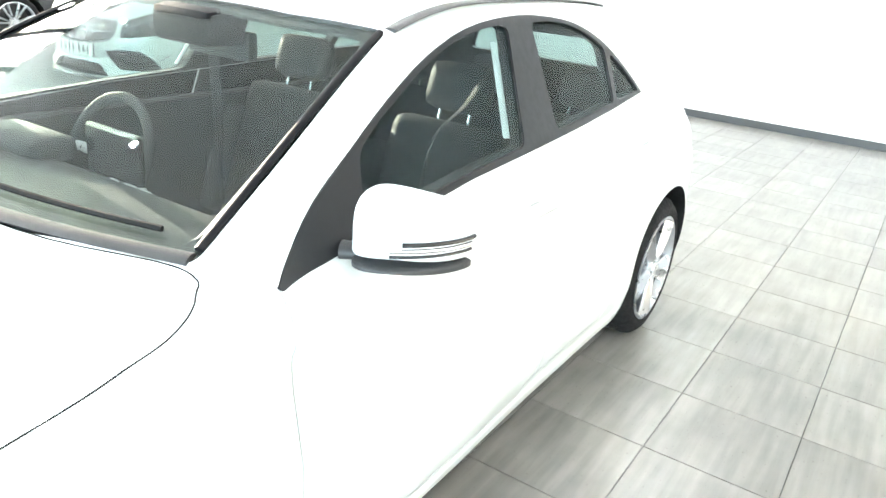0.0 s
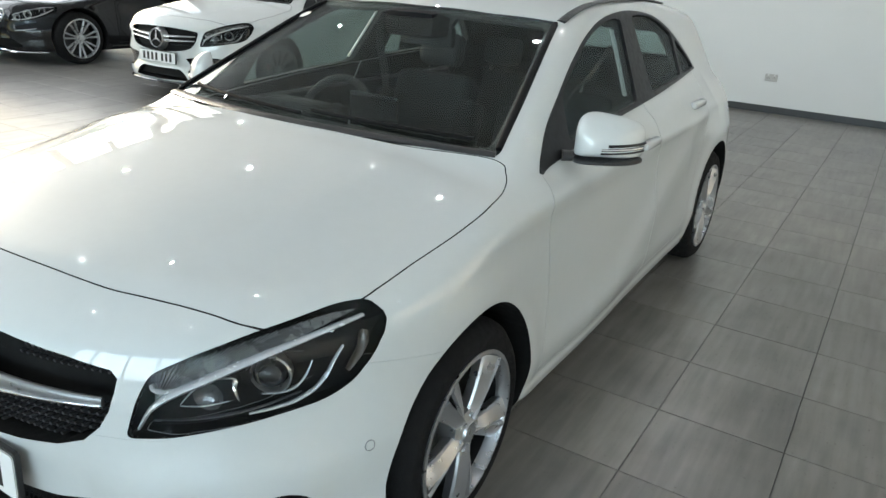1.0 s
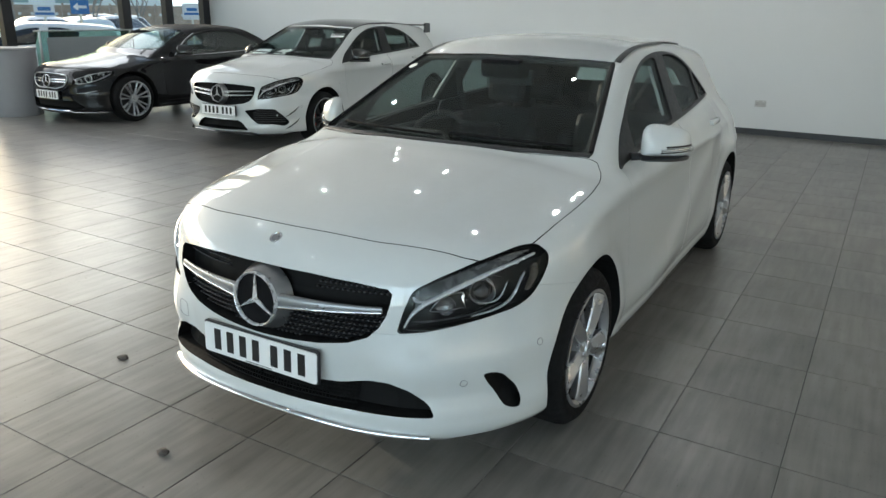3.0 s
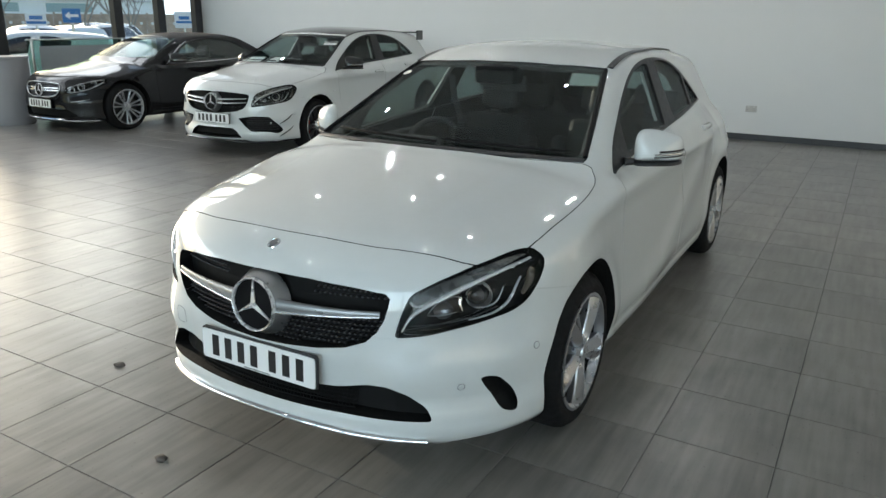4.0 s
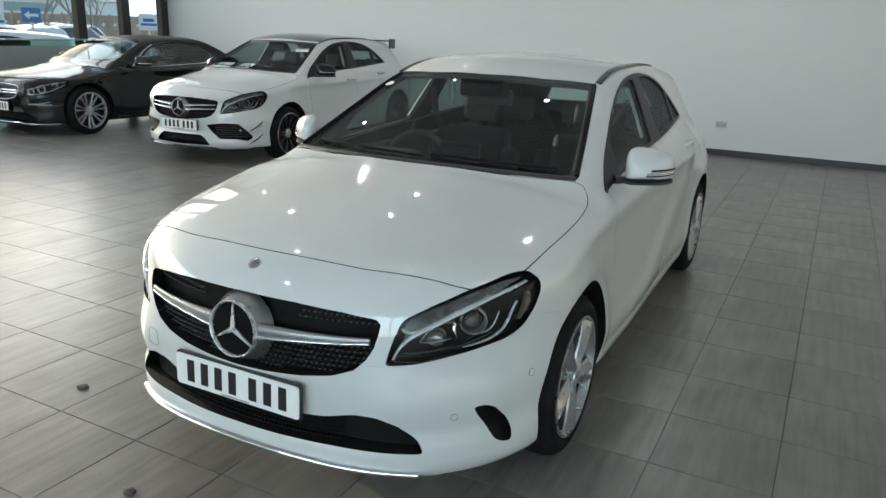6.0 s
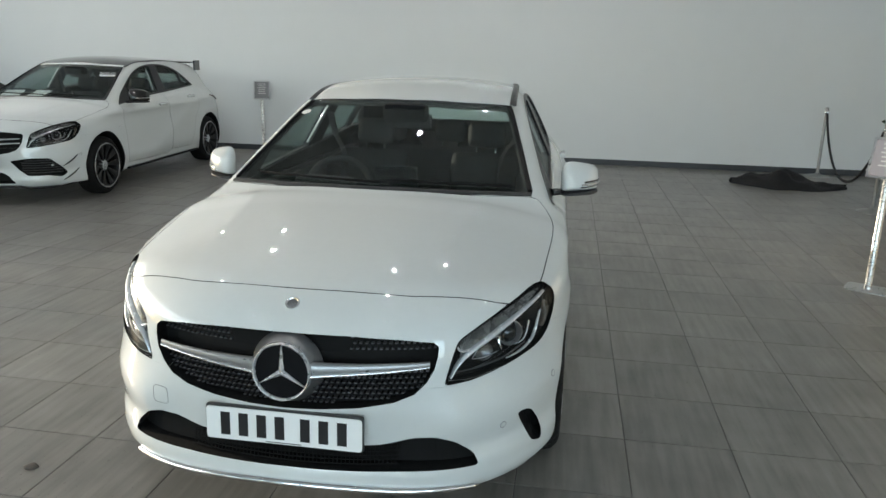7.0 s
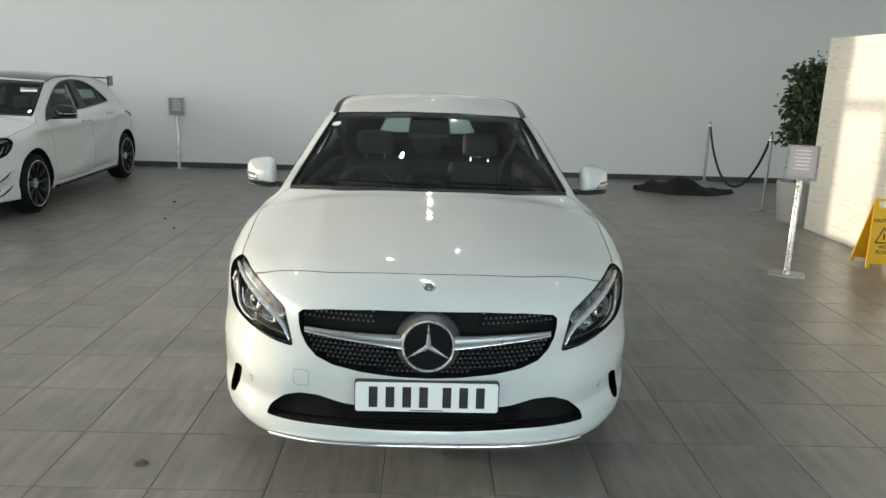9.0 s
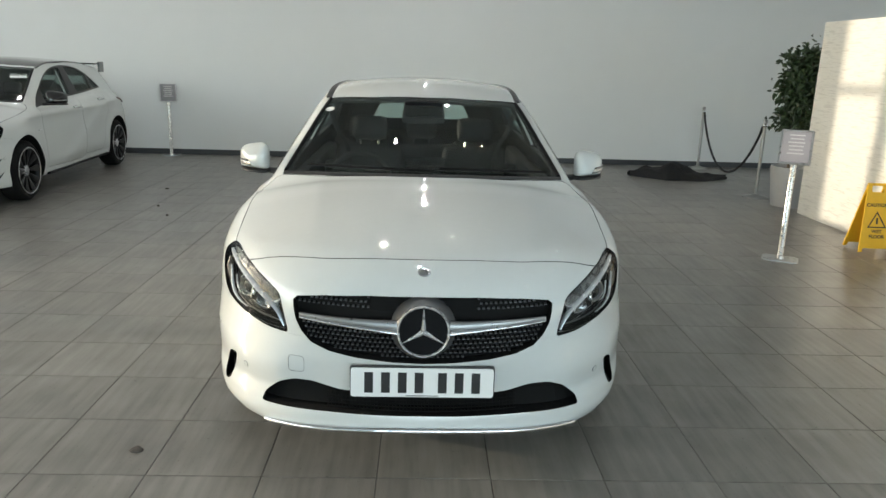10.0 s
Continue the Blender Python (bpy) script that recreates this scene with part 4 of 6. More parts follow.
def hatchback(name, paint, p=HATCH, fine=fly(44, 110, 104), sport=False, roof_mat=None):
    """A five-door hatchback with its nose at y = 0 and its wheels on z = 0. Returns its root."""
    root = new(name)
    sk = Skin(p)
    field = sk.field
    shell = mesh_of(skin(field, 0.75, 3.6, 0.56, **fine), paint)
    coarse = fly(24, 50, 44)
    inner = mesh_of(skin(lambda x, y, z: car_field(p, x, y, z) + 0.055, 0.75, 3.6, 0.56, **coarse), VOID)
    hollow = mesh_of(skin(lambda x, y, z: cavity_field(p, x, y, z), 1.5, 3.4, 0.80, **coarse), VOID)
    intake, vent = (SPORT_INTAKE, SPORT_VENT) if sport else (INTAKE, VENT)

    # pockets for grille, lamps, intakes: their floor follows the skin
    bm = bmesh.new()
    prism(bm, GRILLE, "y", -0.3, 0.4)
    prism(bm, rounded(LAMP, 0.02), "y", -0.3, 0.75)
    prism(bm, rounded(mirrored(LAMP), 0.02), "y", -0.3, 0.75)
    prism(bm, rounded(intake, 0.015), "y", -0.3, 0.45)
    prism(bm, rounded(vent, 0.02), "y", -0.3, 0.60)
    prism(bm, rounded(mirrored(vent), 0.02), "y", -0.3, 0.60)
    pockets = carve(mesh_of(bm, VOID), inner)
    shell = carve(shell, pockets)
    bm = bmesh.new()
    for ay in AXLES:
        for s in (-1, 1):
            rod(bm, (s * 0.56, ay, WHEEL_R + SINK + 0.010), (s * 1.2, ay, WHEEL_R + SINK + 0.010), 0.366, 0.366, 72)
    shell = carve(shell, mesh_of(bm, VOID))
    shell = carve(shell, hollow)

    # bonnet, bumper and doors, each lifted out of the shell with a gap round it
    def lift(label, poly, axis, lo, hi, gap, edge=VOID):
        nonlocal shell
        bm = bmesh.new()
        prism(bm, grown(poly, -gap / 2), axis, lo, hi)
        piece = carve(shell.copy(), mesh_of(bm, edge), "INTERSECT")
        bm = bmesh.new()
        prism(bm, grown(poly, gap / 2), axis, lo, hi)
        shell = carve(shell, mesh_of(bm, edge))
        polish(piece, field)
        return placed(label, piece, root)

    lift("bonnet", BONNET, "z", 0.70, 1.2, 0.0032)
    windows = [(q, s) for s in (1, -1) for q in (FRONT_WINDOW, REAR_WINDOW, QUARTER)]
    cuts = [(SCREEN, "z", 0.99, 1.6), (BACK_WINDOW, "y", 3.6, 4.4)] + [(q, "x", s * 0.45, s * 1.0) for q, s in windows]
    for poly, axis, lo, hi in cuts:
        bm = bmesh.new()
        prism(bm, rounded(poly, 0.03), axis, lo, hi)
        shell = carve(shell, mesh_of(bm, BLACK_TRIM))
    for s in (1, -1):
        lift("front_door", FRONT_DOOR, "x", s * 0.70, s * 1.0, 0.004, paint)
        lift("rear_door", REAR_DOOR, "x", s * 0.70, s * 1.0, 0.004, paint)
    if roof_mat:
        lift("roof", ROOF, "z", 1.2, 1.6, 0.004).data.materials[0] = roof_mat
    lift("front_bumper", BUMPER if not sport else SPORT_BUMPER, "x", -1.0, 1.0, 0.0006, paint)
    polish(shell, field)
    placed("body", shell, root)

    # panes: a thin sheet just under the skin; trims a thin sheet just over it
    def sheet_between(a, b):
        out = skin(lambda x, y, z: car_field(p, x, y, z) + a, 0.75, 3.6, 0.56, **fine)
        ins = skin(lambda x, y, z: car_field(p, x, y, z) + b, 0.75, 3.6, 0.56, **fine)
        bmesh.ops.reverse_faces(ins, faces=ins.faces)
        join(out, ins)
        return mesh_of(out, CAR_GLASS)

    sheet, cover = sheet_between(0.004, 0.009), sheet_between(-0.003, 0.004)

    def pane(label, poly, axis, lo, hi, mat=CAR_GLASS, text=""):
        bm = bmesh.new()
        prism(bm, poly, axis, lo, hi)
        src = sheet.copy()
        src.materials[0] = mat
        piece = carve(src, mesh_of(bm, mat), "INTERSECT", 0.2)
        polish(piece, lambda x, y, z: car_field(p, x, y, z) + 0.004)
        ob = placed(label, piece, root, text)
        ob.visible_shadow = False
        return ob

    pane("windscreen", rounded(SCREEN, 0.03), "z", 0.99, 1.6)
    for poly, s in windows:
        pane("quarter_window" if poly is QUARTER else "side_window", rounded(poly, 0.03), "x", s * 0.45, s * 1.0, SIDE_GLASS)
    for s in (1, -1):
        bm = bmesh.new()
        prism(bm, rounded(SIDE_FRAME, 0.012), "x", s * 0.40, s * 1.1)
        frame_solid = mesh_of(bm, PILLAR)
        for poly in (FRONT_WINDOW, REAR_WINDOW, QUARTER):
            bm = bmesh.new()
            prism(bm, rounded(poly, 0.03), "x", s * 0.30, s * 1.2)
            frame_solid = carve(frame_solid, mesh_of(bm, PILLAR))
        src = cover.copy()
        src.materials[0] = PILLAR
        piece = carve(src, frame_solid, "INTERSECT", 0.2)
        polish(piece, lambda x, y, z: car_field(p, x, y, z) - 0.003)
        placed("window_surround", piece, root, "black window surround and pillar trim")
    pane("rear_window", rounded(BACK_WINDOW, 0.03), "y", 3.6, 4.4)
    for poly in (LAMP, mirrored(LAMP)):
        pane("headlight_lens", rounded(poly, 0.02), "y", -0.3, 0.75, LAMP_GLASS, "clear headlight lens")

    # black band round the windscreen
    bm = bmesh.new()
    ring, hole = rounded(grown(SCREEN, -0.001), 0.03), rounded(grown(SCREEN, -0.035), 0.05)
    prism(bm, ring, "z", 0.99, 1.6)
    cut = bmesh.new()
    prism(cut, hole, "z", 0.9, 1.7)
    band = carve(mesh_of(bm, BLACK_TRIM), mesh_of(cut, BLACK_TRIM))
    ins = sheet_between(0.0095, 0.0125)
    ins.materials[0] = BLACK_TRIM
    piece = carve(ins, band, "INTERSECT", 0.2)
    piece.shade_smooth()
    placed("windscreen_band", piece, root, "black printed band round the windscreen")

    # seals and rails that follow the skin
    for s in (1, -1):
        bm = bmesh.new()
        tube(bm, [sk.top(s * x, y, 0.001) for y, x in curve2([(1.965, 0.556), (2.2, 0.548), (2.6, 0.530), (3.0, 0.50), (3.5, 0.46)], 8)], 0.021, 8, flat=0.3)
        smooth(part("roof_strip", bm, BLACK_TRIM, root, "narrow black roof strip"), 60)
        bm = bmesh.new()
        tube(bm, [sk.top(s * x, y, 0.001) for x, y in curve2([(0.700, 1.262), (0.645, 1.50), (0.590, 1.745), (0.544, 1.94)], 6)], 0.011, 8, flat=0.6)
        smooth(part("pillar_seal", bm, DISC, root, "black seal along the windscreen pillar"), 60)
        for y, z in ((2.27, 0.925), (3.12, 0.978)):
            bm = bmesh.new()
            t = bmesh.new()
            box(t, -0.018, 0.018, -0.10, 0.10, -0.016, 0.016, 0.012)
            a = sk.side(y, z, s, 0.012)
            join(bm, t, Matrix.Translation(a))
            handle = smooth(part("door_handle", bm, paint, root), 60)
            # flat grey lens on the skin, coloured as the shade of a recess
            bm = bmesh.new()
            t = bmesh.new()
            bmesh.ops.create_uvsphere(t, u_segments=20, v_segments=12, radius=1)
            b = sk.side(y, z - 0.006, s, -0.004)
            join(bm, t, Matrix.Translation(b) @ Matrix.Diagonal((0.006, 0.07, 0.026, 1)))
            smooth(part("handle_recess", bm, material_once("recess_shade_grey", (0.25, 0.25, 0.25), 0.5), handle), 180)
        door_mirror(root, GLOSS_BLACK if sport else paint, s)
        headlight(root, sk, s)

    # front: grille, sign, plate, lip
    y_star = sk.front(0, 0.666).y
    star_at = Matrix.Translation((0, y_star - 0.014, 0.666)) @ pose(0, 0, 0, 90 - 4, 0, 0)
    grille(root, sk, star_at, sport)
    plate_at = sk.front(0, 0.478 if sport else 0.470, 0.016)
    number_plate(root, Matrix.Translation(plate_at) @ pose(0, 0, 0, 88, 0, 0))
    if not sport:
        v = sk.top(0, 0.095)
        e = new("bonnet_badge")
        e.parent = root
        e.matrix_basis = sk.lay(v)
        bm = bmesh.new()
        lathe(bm, [(0.0235, -0.002), (0.0235, 0.003), (0.019, 0.004), (0.017, 0.002)], 28)
        smooth(part("ring", bm, CHROME, e), 40)
        bm = bmesh.new()
        lathe(bm, [(0.018, -0.001), (0.018, 0.002), (0.0, 0.0025)], 24)
        part("disc", bm, material_once("badge_grey", (0.30, 0.30, 0.31), 0.3, 0.8), e)
        bm = bmesh.new()
        lip = [sk.front(x, z, 0.004) for x, z in curve2([(-0.60, 0.243), (-0.4, 0.262), (-0.2, 0.277), (0, 0.283), (0.2, 0.277), (0.4, 0.262), (0.60, 0.243)], 6)]
        for _ in range(4):
            lip = [lip[0]] + [(a + b + c) / 3 for a, b, c in zip(lip, lip[1:], lip[2:])] + [lip[-1]]
        tube(bm, lip, 0.017, 8, flat=0.75)
        smooth(part("lip_strip", bm, CHROME, root, "chrome strip along the bumper lip"), 60)
        for iz in range(6):
            bm = bmesh.new()
            z = 0.338 + 0.0125 * iz
            tube(bm, [sk.front(x, z, -0.035) for x in np.linspace(-0.36, 0.36, 13)], 0.0022, 5)
            part("intake_slat", bm, VOID, root)
        bm = bmesh.new()
        for ix in range(-26, 27):
            x = ix * 0.0135
            tube(bm, [sk.front(x, 0.332, -0.037), sk.front(x, 0.405, -0.037)], 0.0016, 4)
        tagged(part("intake_mesh", bm, VOID, root, "fine black mesh"), kind="stuff")
    for x, z in ((0.688, 0.437), (-0.688, 0.437), (0.845, 0.528), (-0.845, 0.528)):
        v = sk.front(x, z)
        bm = bmesh.new()
        lathe(bm, [(0.0105, -0.003), (0.0105, 0.0012), (0.0, 0.0018)], 20, sk.lay(v))
        sensor = part("parking_sensor", bm, paint, root)
        bm = bmesh.new()
        tube(bm, [sk.lay(v) @ Vector((0.0125 * math.cos(a), 0.0125 * math.sin(a), 0.0)) for a in np.linspace(0, 2 * math.pi, 24, endpoint=False)], 0.0012, 5, True)
        part("sensor_ring", bm, material_once("seam_grey", (0.22, 0.23, 0.23), 0.6), sensor)
    if not sport:
        bm = bmesh.new()
        loop = rounded([(-0.500, 0.470), (-0.440, 0.470), (-0.440, 0.532), (-0.500, 0.532)], 0.016)
        tube(bm, [sk.front(x, z, 0.0002) for x, z in loop], 0.0011, 5, True)
        part("towing_cover", bm, material_once("seam_grey", (0.22, 0.23, 0.23), 0.6), root)
    # wipers
    for x0, x1 in ((0.05, -0.58), (0.62, 0.08)):
        bm = bmesh.new()
        xs = [x0 + (x1 - x0) * k / 10 for k in range(11)]
        tube(bm, [sk.top(x, 1.115 + 0.17 * (x / 0.7) ** 2 + 0.02 * k / 10, 0.008) for k, x in enumerate(xs)], 0.006, 6)
        part("wiper", bm, VOID, root)
    bm = bmesh.new()
    tube(bm, [sk.top(x, 1.085 + 0.16 * (x / 0.7) ** 2, -0.006) for x in np.linspace(-0.7, 0.7, 21)], 0.022, 8, flat=0.5)
    smooth(part("scuttle_panel", bm, BLACK_TRIM, root), 60)
    cabin(root, sk)
    if not sport:
        bm = bmesh.new()
        lathe(bm, [(0.026, 0.0), (0.026, 0.0008), (0.0, 0.001)], 24, sk.lay(sk.top(-0.535, 1.80)))
        part("round_sticker", bm, PLATE_WHITE, root, "small round white sticker")
    if sport:
        sport_kit(root, sk)
    w = wheel(DARK_ALLOY if sport else ALLOY, "multi" if sport else "five", WHEEL_R, 0.240 if sport else 0.236)
    for ay in AXLES:
        for s in (-1, 1):
            c = copy_thing(w, pose(s * (TRACK - 0.01), ay, WHEEL_R + SINK, 0, 0, 0 if s > 0 else 180))
            c.parent = root
    for o in (w, *w.children_recursive):
        bpy.data.objects.remove(o)
    return root


SPORT_INTAKE = [(0.0, 0.372), (0.27, 0.370), (0.335, 0.335), (0.395, 0.262), (0.0, 0.255)]
SPORT_INTAKE = SPORT_INTAKE + [(-x, z) for x, z in SPORT_INTAKE[-2:0:-1]]
SPORT_VENT = [(0.345, 0.486), (0.54, 0.515), (0.68, 0.508), (0.735, 0.43), (0.775, 0.352), (0.745, 0.312), (0.66, 0.335), (0.50, 0.338), (0.41, 0.405)]
BUMPER = [(-0.3, 0.1), (0.76, 0.1), (0.76, 0.668), (0.47, 0.728), (0.30, 0.662), (0.12, 0.612), (-0.3, 0.600)]
SPORT_BUMPER = [(-0.3, 0.1), (0.64, 0.1), (0.64, 0.700), (0.47, 0.728), (0.30, 0.662), (0.12, 0.612), (-0.3, 0.600)]
ROOF = [(0.56, 2.02), (0.545, 2.6), (0.47, 3.6), (-0.47, 3.6), (-0.545, 2.6), (-0.56, 2.02), (-0.3, 1.935), (0.3, 1.935)]


PAPER = material("paper_white", (0.78, 0.78, 0.77), 0.7, grain=0.03)


def sport_kit(root, sk):
    """Rear wing, canards, red brake callipers and the sold notice on the windscreen."""
    flat = sk.lay(sk.top(0.475, 1.73, 0.001))
    bm = bmesh.new()
    t = bmesh.new()
    box(t, -0.085, 0.085, -0.068, -0.024, 0.0, 0.001)
    join(bm, t, flat)
    notice = part("notice_strip", bm, PLATE_WHITE, root, "white strip on the windscreen")
    cu = bpy.data.curves.new("words", "FONT")
    cu.body, cu.size, cu.align_x, cu.extrude = "SOLD", 0.07, "CENTER", 0.0004
    cu.materials.append(PLATE_WHITE)
    ob = new("words", cu)
    ob.parent = notice
    ob.matrix_basis = flat @ Matrix.Translation((0, -0.015, 0.001))
    bm = bmesh.new()
    t = bmesh.new()
    box(t, -0.60, 0.60, 3.66, 3.92, 1.432, 1.452, 0.008)
    for v in t.verts:
        v.co.z -= 0.03 * (v.co.x / 0.6) ** 2
    join(bm, t)
    wing = smooth(part("rear_wing", bm, GLOSS_BLACK, root, "black rear wing"), 50)
    for s in (-1, 1):
        bm = bmesh.new()
        box(bm, s * 0.605 - 0.012, s * 0.605 + 0.012, 3.78, 3.95, 1.30, 1.442, 0.008)
        part("end_plate", bm, GLOSS_BLACK, wing)
        for z in (0.36, 0.385, 0.41, 0.435, 0.46, 0.485):
            bm = bmesh.new()
            tube(bm, [sk.front(s * x, z, -0.03) for x in np.linspace(0.43 + max(0, z - 0.47) * 2, 0.735 - max(0, z - 0.43) * 0.6, 8)], 0.007, 6)
            part("vent_slat", bm, BLACK_TRIM, root)
        for z in (0.425, 0.285):
            bm = bmesh.new()
            tube(bm, [sk.front(s * x, z + dz, 0.014) for x, dz in ((0.755, -0.005), (0.785, 0.022), (0.815, 0.06), (0.835, 0.105))], [0.006, 0.018, 0.016, 0.004], 6, flat=0.35)
            part("canard", bm, GLOSS_BLACK, root)
        bm = bmesh.new()
        tube(bm, [sk.front(s * x, 0.232 - 0.02 * (x > 0.45), 0.02) for x in np.linspace(0.0, 0.80, 14)], 0.026, 8, flat=0.5)
        part("splitter", bm, GLOSS_BLACK, root)
        bm = bmesh.new()
        tube(bm, [sk.side(y, 0.255, s, 0.012) for y in np.linspace(1.30, 3.12, 12)], 0.026, 8, flat=0.5)
        part("side_skirt", bm, DISC, root, "black side skirt insert")
        bm = bmesh.new()
        tube(bm, [sk.side(y, z, s, 0.002) for y, z in ((3.82, 0.955), (3.92, 0.93), (4.02, 0.885))], [0.012, 0.022, 0.02], 8, flat=0.5)
        part("tail_lamp", bm, material_once("tail_lamp_red", (0.10, 0.015, 0.015), 0.2), root, "dark red tail lamp")
        bm = bmesh.new()
        tube(bm, [sk.side(y, 0.742, s, 0.002) for y in (1.19, 1.27)], 0.006, 6)
        part("wing_badge", bm, SATIN, root)
        for ay in AXLES:
            bm = bmesh.new()
            lathe(bm, [(0.236, 0.106), (0.245, 0.112), (0.240, 0.117), (0.232, 0.110)], 48, pose(s * (TRACK - 0.01), ay, WHEEL_R + SINK, 0, 90 * s, 0))
            part("rim_line", bm, SATIN, root, "thin bright line round the rim")
            bm = bmesh.new()
            box(bm, s * 0.80 - 0.02, s * 0.80 + 0.02, ay - 0.17, ay - 0.10, WHEEL_R + SINK - 0.10, WHEEL_R + SINK + 0.08, 0.02)
            part("brake_calliper", bm, material_once("calliper_red", (0.35, 0.02, 0.02), 0.4), root, "red brake calliper")


COUPE = dict(lip=0.0,
    nose=[(0.15, 0.12), (0.22, 0.08), (0.30, 0.06), (0.45, 0.08), (0.60, 0.08), (0.70, 0.10), (0.78, 0.15), (0.86, 0.26)],
    hood=[(-0.1, 0.70), (0.0, 0.73), (0.08, 0.77), (0.2, 0.825), (0.4, 0.885), (0.8, 0.94), (1.2, 0.99), (1.4, 0.985), (1.6, 0.92), (2.4, 0.95), (3.6, 0.99), (4.1, 0.985), (4.7, 0.90)],
    drop=[(-0.1, 0.05), (0.2, 0.08), (0.5, 0.10), (1.2, 0.075), (1.6, 0.0), (4.7, 0.0)],
    tail=4.68, screen=(1.22, 2.25, 0.42), roof=(1.392, 2.55, 0.075, 0.06), hatch=(4.02, 2.0), glass_side=(0.80, 0.55))
COUPE_SINK = 0.06          # how far the body sits down over its wheels
COUPE_GRILLE = [(-0.38, 0.725), (-0.40, 0.66), (-0.33, 0.575), (-0.2, 0.545), (0.2, 0.545), (0.33, 0.575), (0.40, 0.66), (0.38, 0.725), (0.2, 0.745), (-0.2, 0.745)]
COUPE_LAMP = [(0.46, 0.60), (0.47, 0.68), (0.60, 0.735), (0.72, 0.785), (0.80, 0.795), (0.83, 0.74), (0.76, 0.66), (0.60, 0.60)]
COUPE_INTAKE = [(-0.62, 0.30), (-0.5, 0.385), (0.5, 0.385), (0.62, 0.30), (0.5, 0.26), (-0.5, 0.26)]
COUPE_SCREEN = [(0.0, 1.27), (0.4, 1.315), (0.70, 1.44), (0.60, 1.85), (0.535, 2.06), (0.3, 2.0), (0.0, 1.985)]
COUPE_SCREEN = COUPE_SCREEN + [(-x, y) for x, y in COUPE_SCREEN[-2:0:-1]]
COUPE_WINDOW = [(1.72, 0.965), (1.95, 1.14), (2.20, 1.25), (2.62, 1.30), (3.02, 1.265), (3.42, 1.10), (3.50, 1.03)]


def coupe(name, paint, top_mat, fine=fly(28, 70, 70)):
    """A two-door car with a fabric top, long bonnet and short boot."""
    p, axles = COUPE, (0.85, 3.61)
    root, sk = new(name), Skin(COUPE)
    field = sk.field
    shell = mesh_of(skin(field, 0.75, 3.9, 0.56, **fine), paint)
    inner = mesh_of(skin(lambda x, y, z: car_field(p, x, y, z) + 0.05, 0.75, 3.9, 0.56, **fly(20, 44, 40)), VOID)
    low = lambda x, y, z: np.maximum.reduce([np.abs(x) - 0.72, 0.30 - z, 1.35 - y, y - 3.7, z - 1.0])
    hollow = mesh_of(skin(lambda x, y, z: smin(low(x, y, z), np.maximum(cabin_field(p, x, y, z) + 0.035, 0.88 - z), 0.01), 1.7, 3.4, 0.78, **fly(20, 44, 40)), VOID)
    bm = bmesh.new()
    prism(bm, rounded(COUPE_GRILLE, 0.02), "y", -0.3, 0.4)
    prism(bm, rounded(COUPE_LAMP, 0.02), "y", -0.3, 0.75)
    prism(bm, rounded(mirrored(COUPE_LAMP), 0.02), "y", -0.3, 0.75)
    prism(bm, rounded(COUPE_INTAKE, 0.02), "y", -0.3, 0.45)
    shell = carve(shell, carve(mesh_of(bm, VOID), inner))
    bm = bmesh.new()
    for ay in axles:
        for s in (-1, 1):
            rod(bm, (s * 0.56, ay, 0.345 + COUPE_SINK), (s * 1.2, ay, 0.345 + COUPE_SINK), 0.37, 0.37, 56)
    shell = carve(shell, mesh_of(bm, VOID))
    shell = carve(shell, hollow)
    for poly, axis, lo, hi in ((COUPE_SCREEN, "z", 0.95, 1.6), (COUPE_WINDOW, "x", 0.42, 1.0), (COUPE_WINDOW, "x", -1.0, -0.42)):
        bm = bmesh.new()
        prism(bm, rounded(poly, 0.03), axis, lo, hi)
        shell = carve(shell, mesh_of(bm, BLACK_TRIM))

    def lift(label, poly, axis, lo, hi, gap):
        nonlocal shell
        bm = bmesh.new()
        prism(bm, grown(poly, -gap / 2), axis, lo, hi)
        piece = carve(shell.copy(), mesh_of(bm, VOID), "INTERSECT")
        bm = bmesh.new()
        prism(bm, grown(poly, gap / 2), axis, lo, hi)
        shell = carve(shell, mesh_of(bm, VOID))
        return placed(label, polish(piece, field), root)

    lift("bonnet", [(0.0, 0.18), (0.45, 0.25), (0.66, 0.42), (0.745, 0.64), (0.77, 1.25), (0.70, 1.44), (0.0, 1.26), (-0.70, 1.44), (-0.77, 1.25), (-0.745, 0.64), (-0.66, 0.42), (-0.45, 0.25)], "z", 0.65, 1.15, 0.005)
    for s in (1, -1):
        lift("door", [(1.40, 0.32), (1.38, 0.85), (1.45, 0.93), (2.72, 0.962), (2.80, 0.6), (2.70, 0.33)], "x", s * 0.7, s * 1.0, 0.006)
    lift("soft_top", [(-0.75, 2.02), (-0.6, 2.02), (0.6, 2.02), (0.75, 2.02), (0.75, 4.0), (-0.75, 4.0)], "z", 1.06, 1.6, 0.002).data.materials[0] = top_mat
    placed("body", polish(shell, field), root)
    out = skin(lambda x, y, z: car_field(p, x, y, z) + 0.004, 0.75, 3.9, 0.56, **fine)
    ins = skin(lambda x, y, z: car_field(p, x, y, z) + 0.010, 0.75, 3.9, 0.56, **fine)
    bmesh.ops.reverse_faces(ins, faces=ins.faces)
    sheet = mesh_of(join(out, ins), CAR_GLASS)
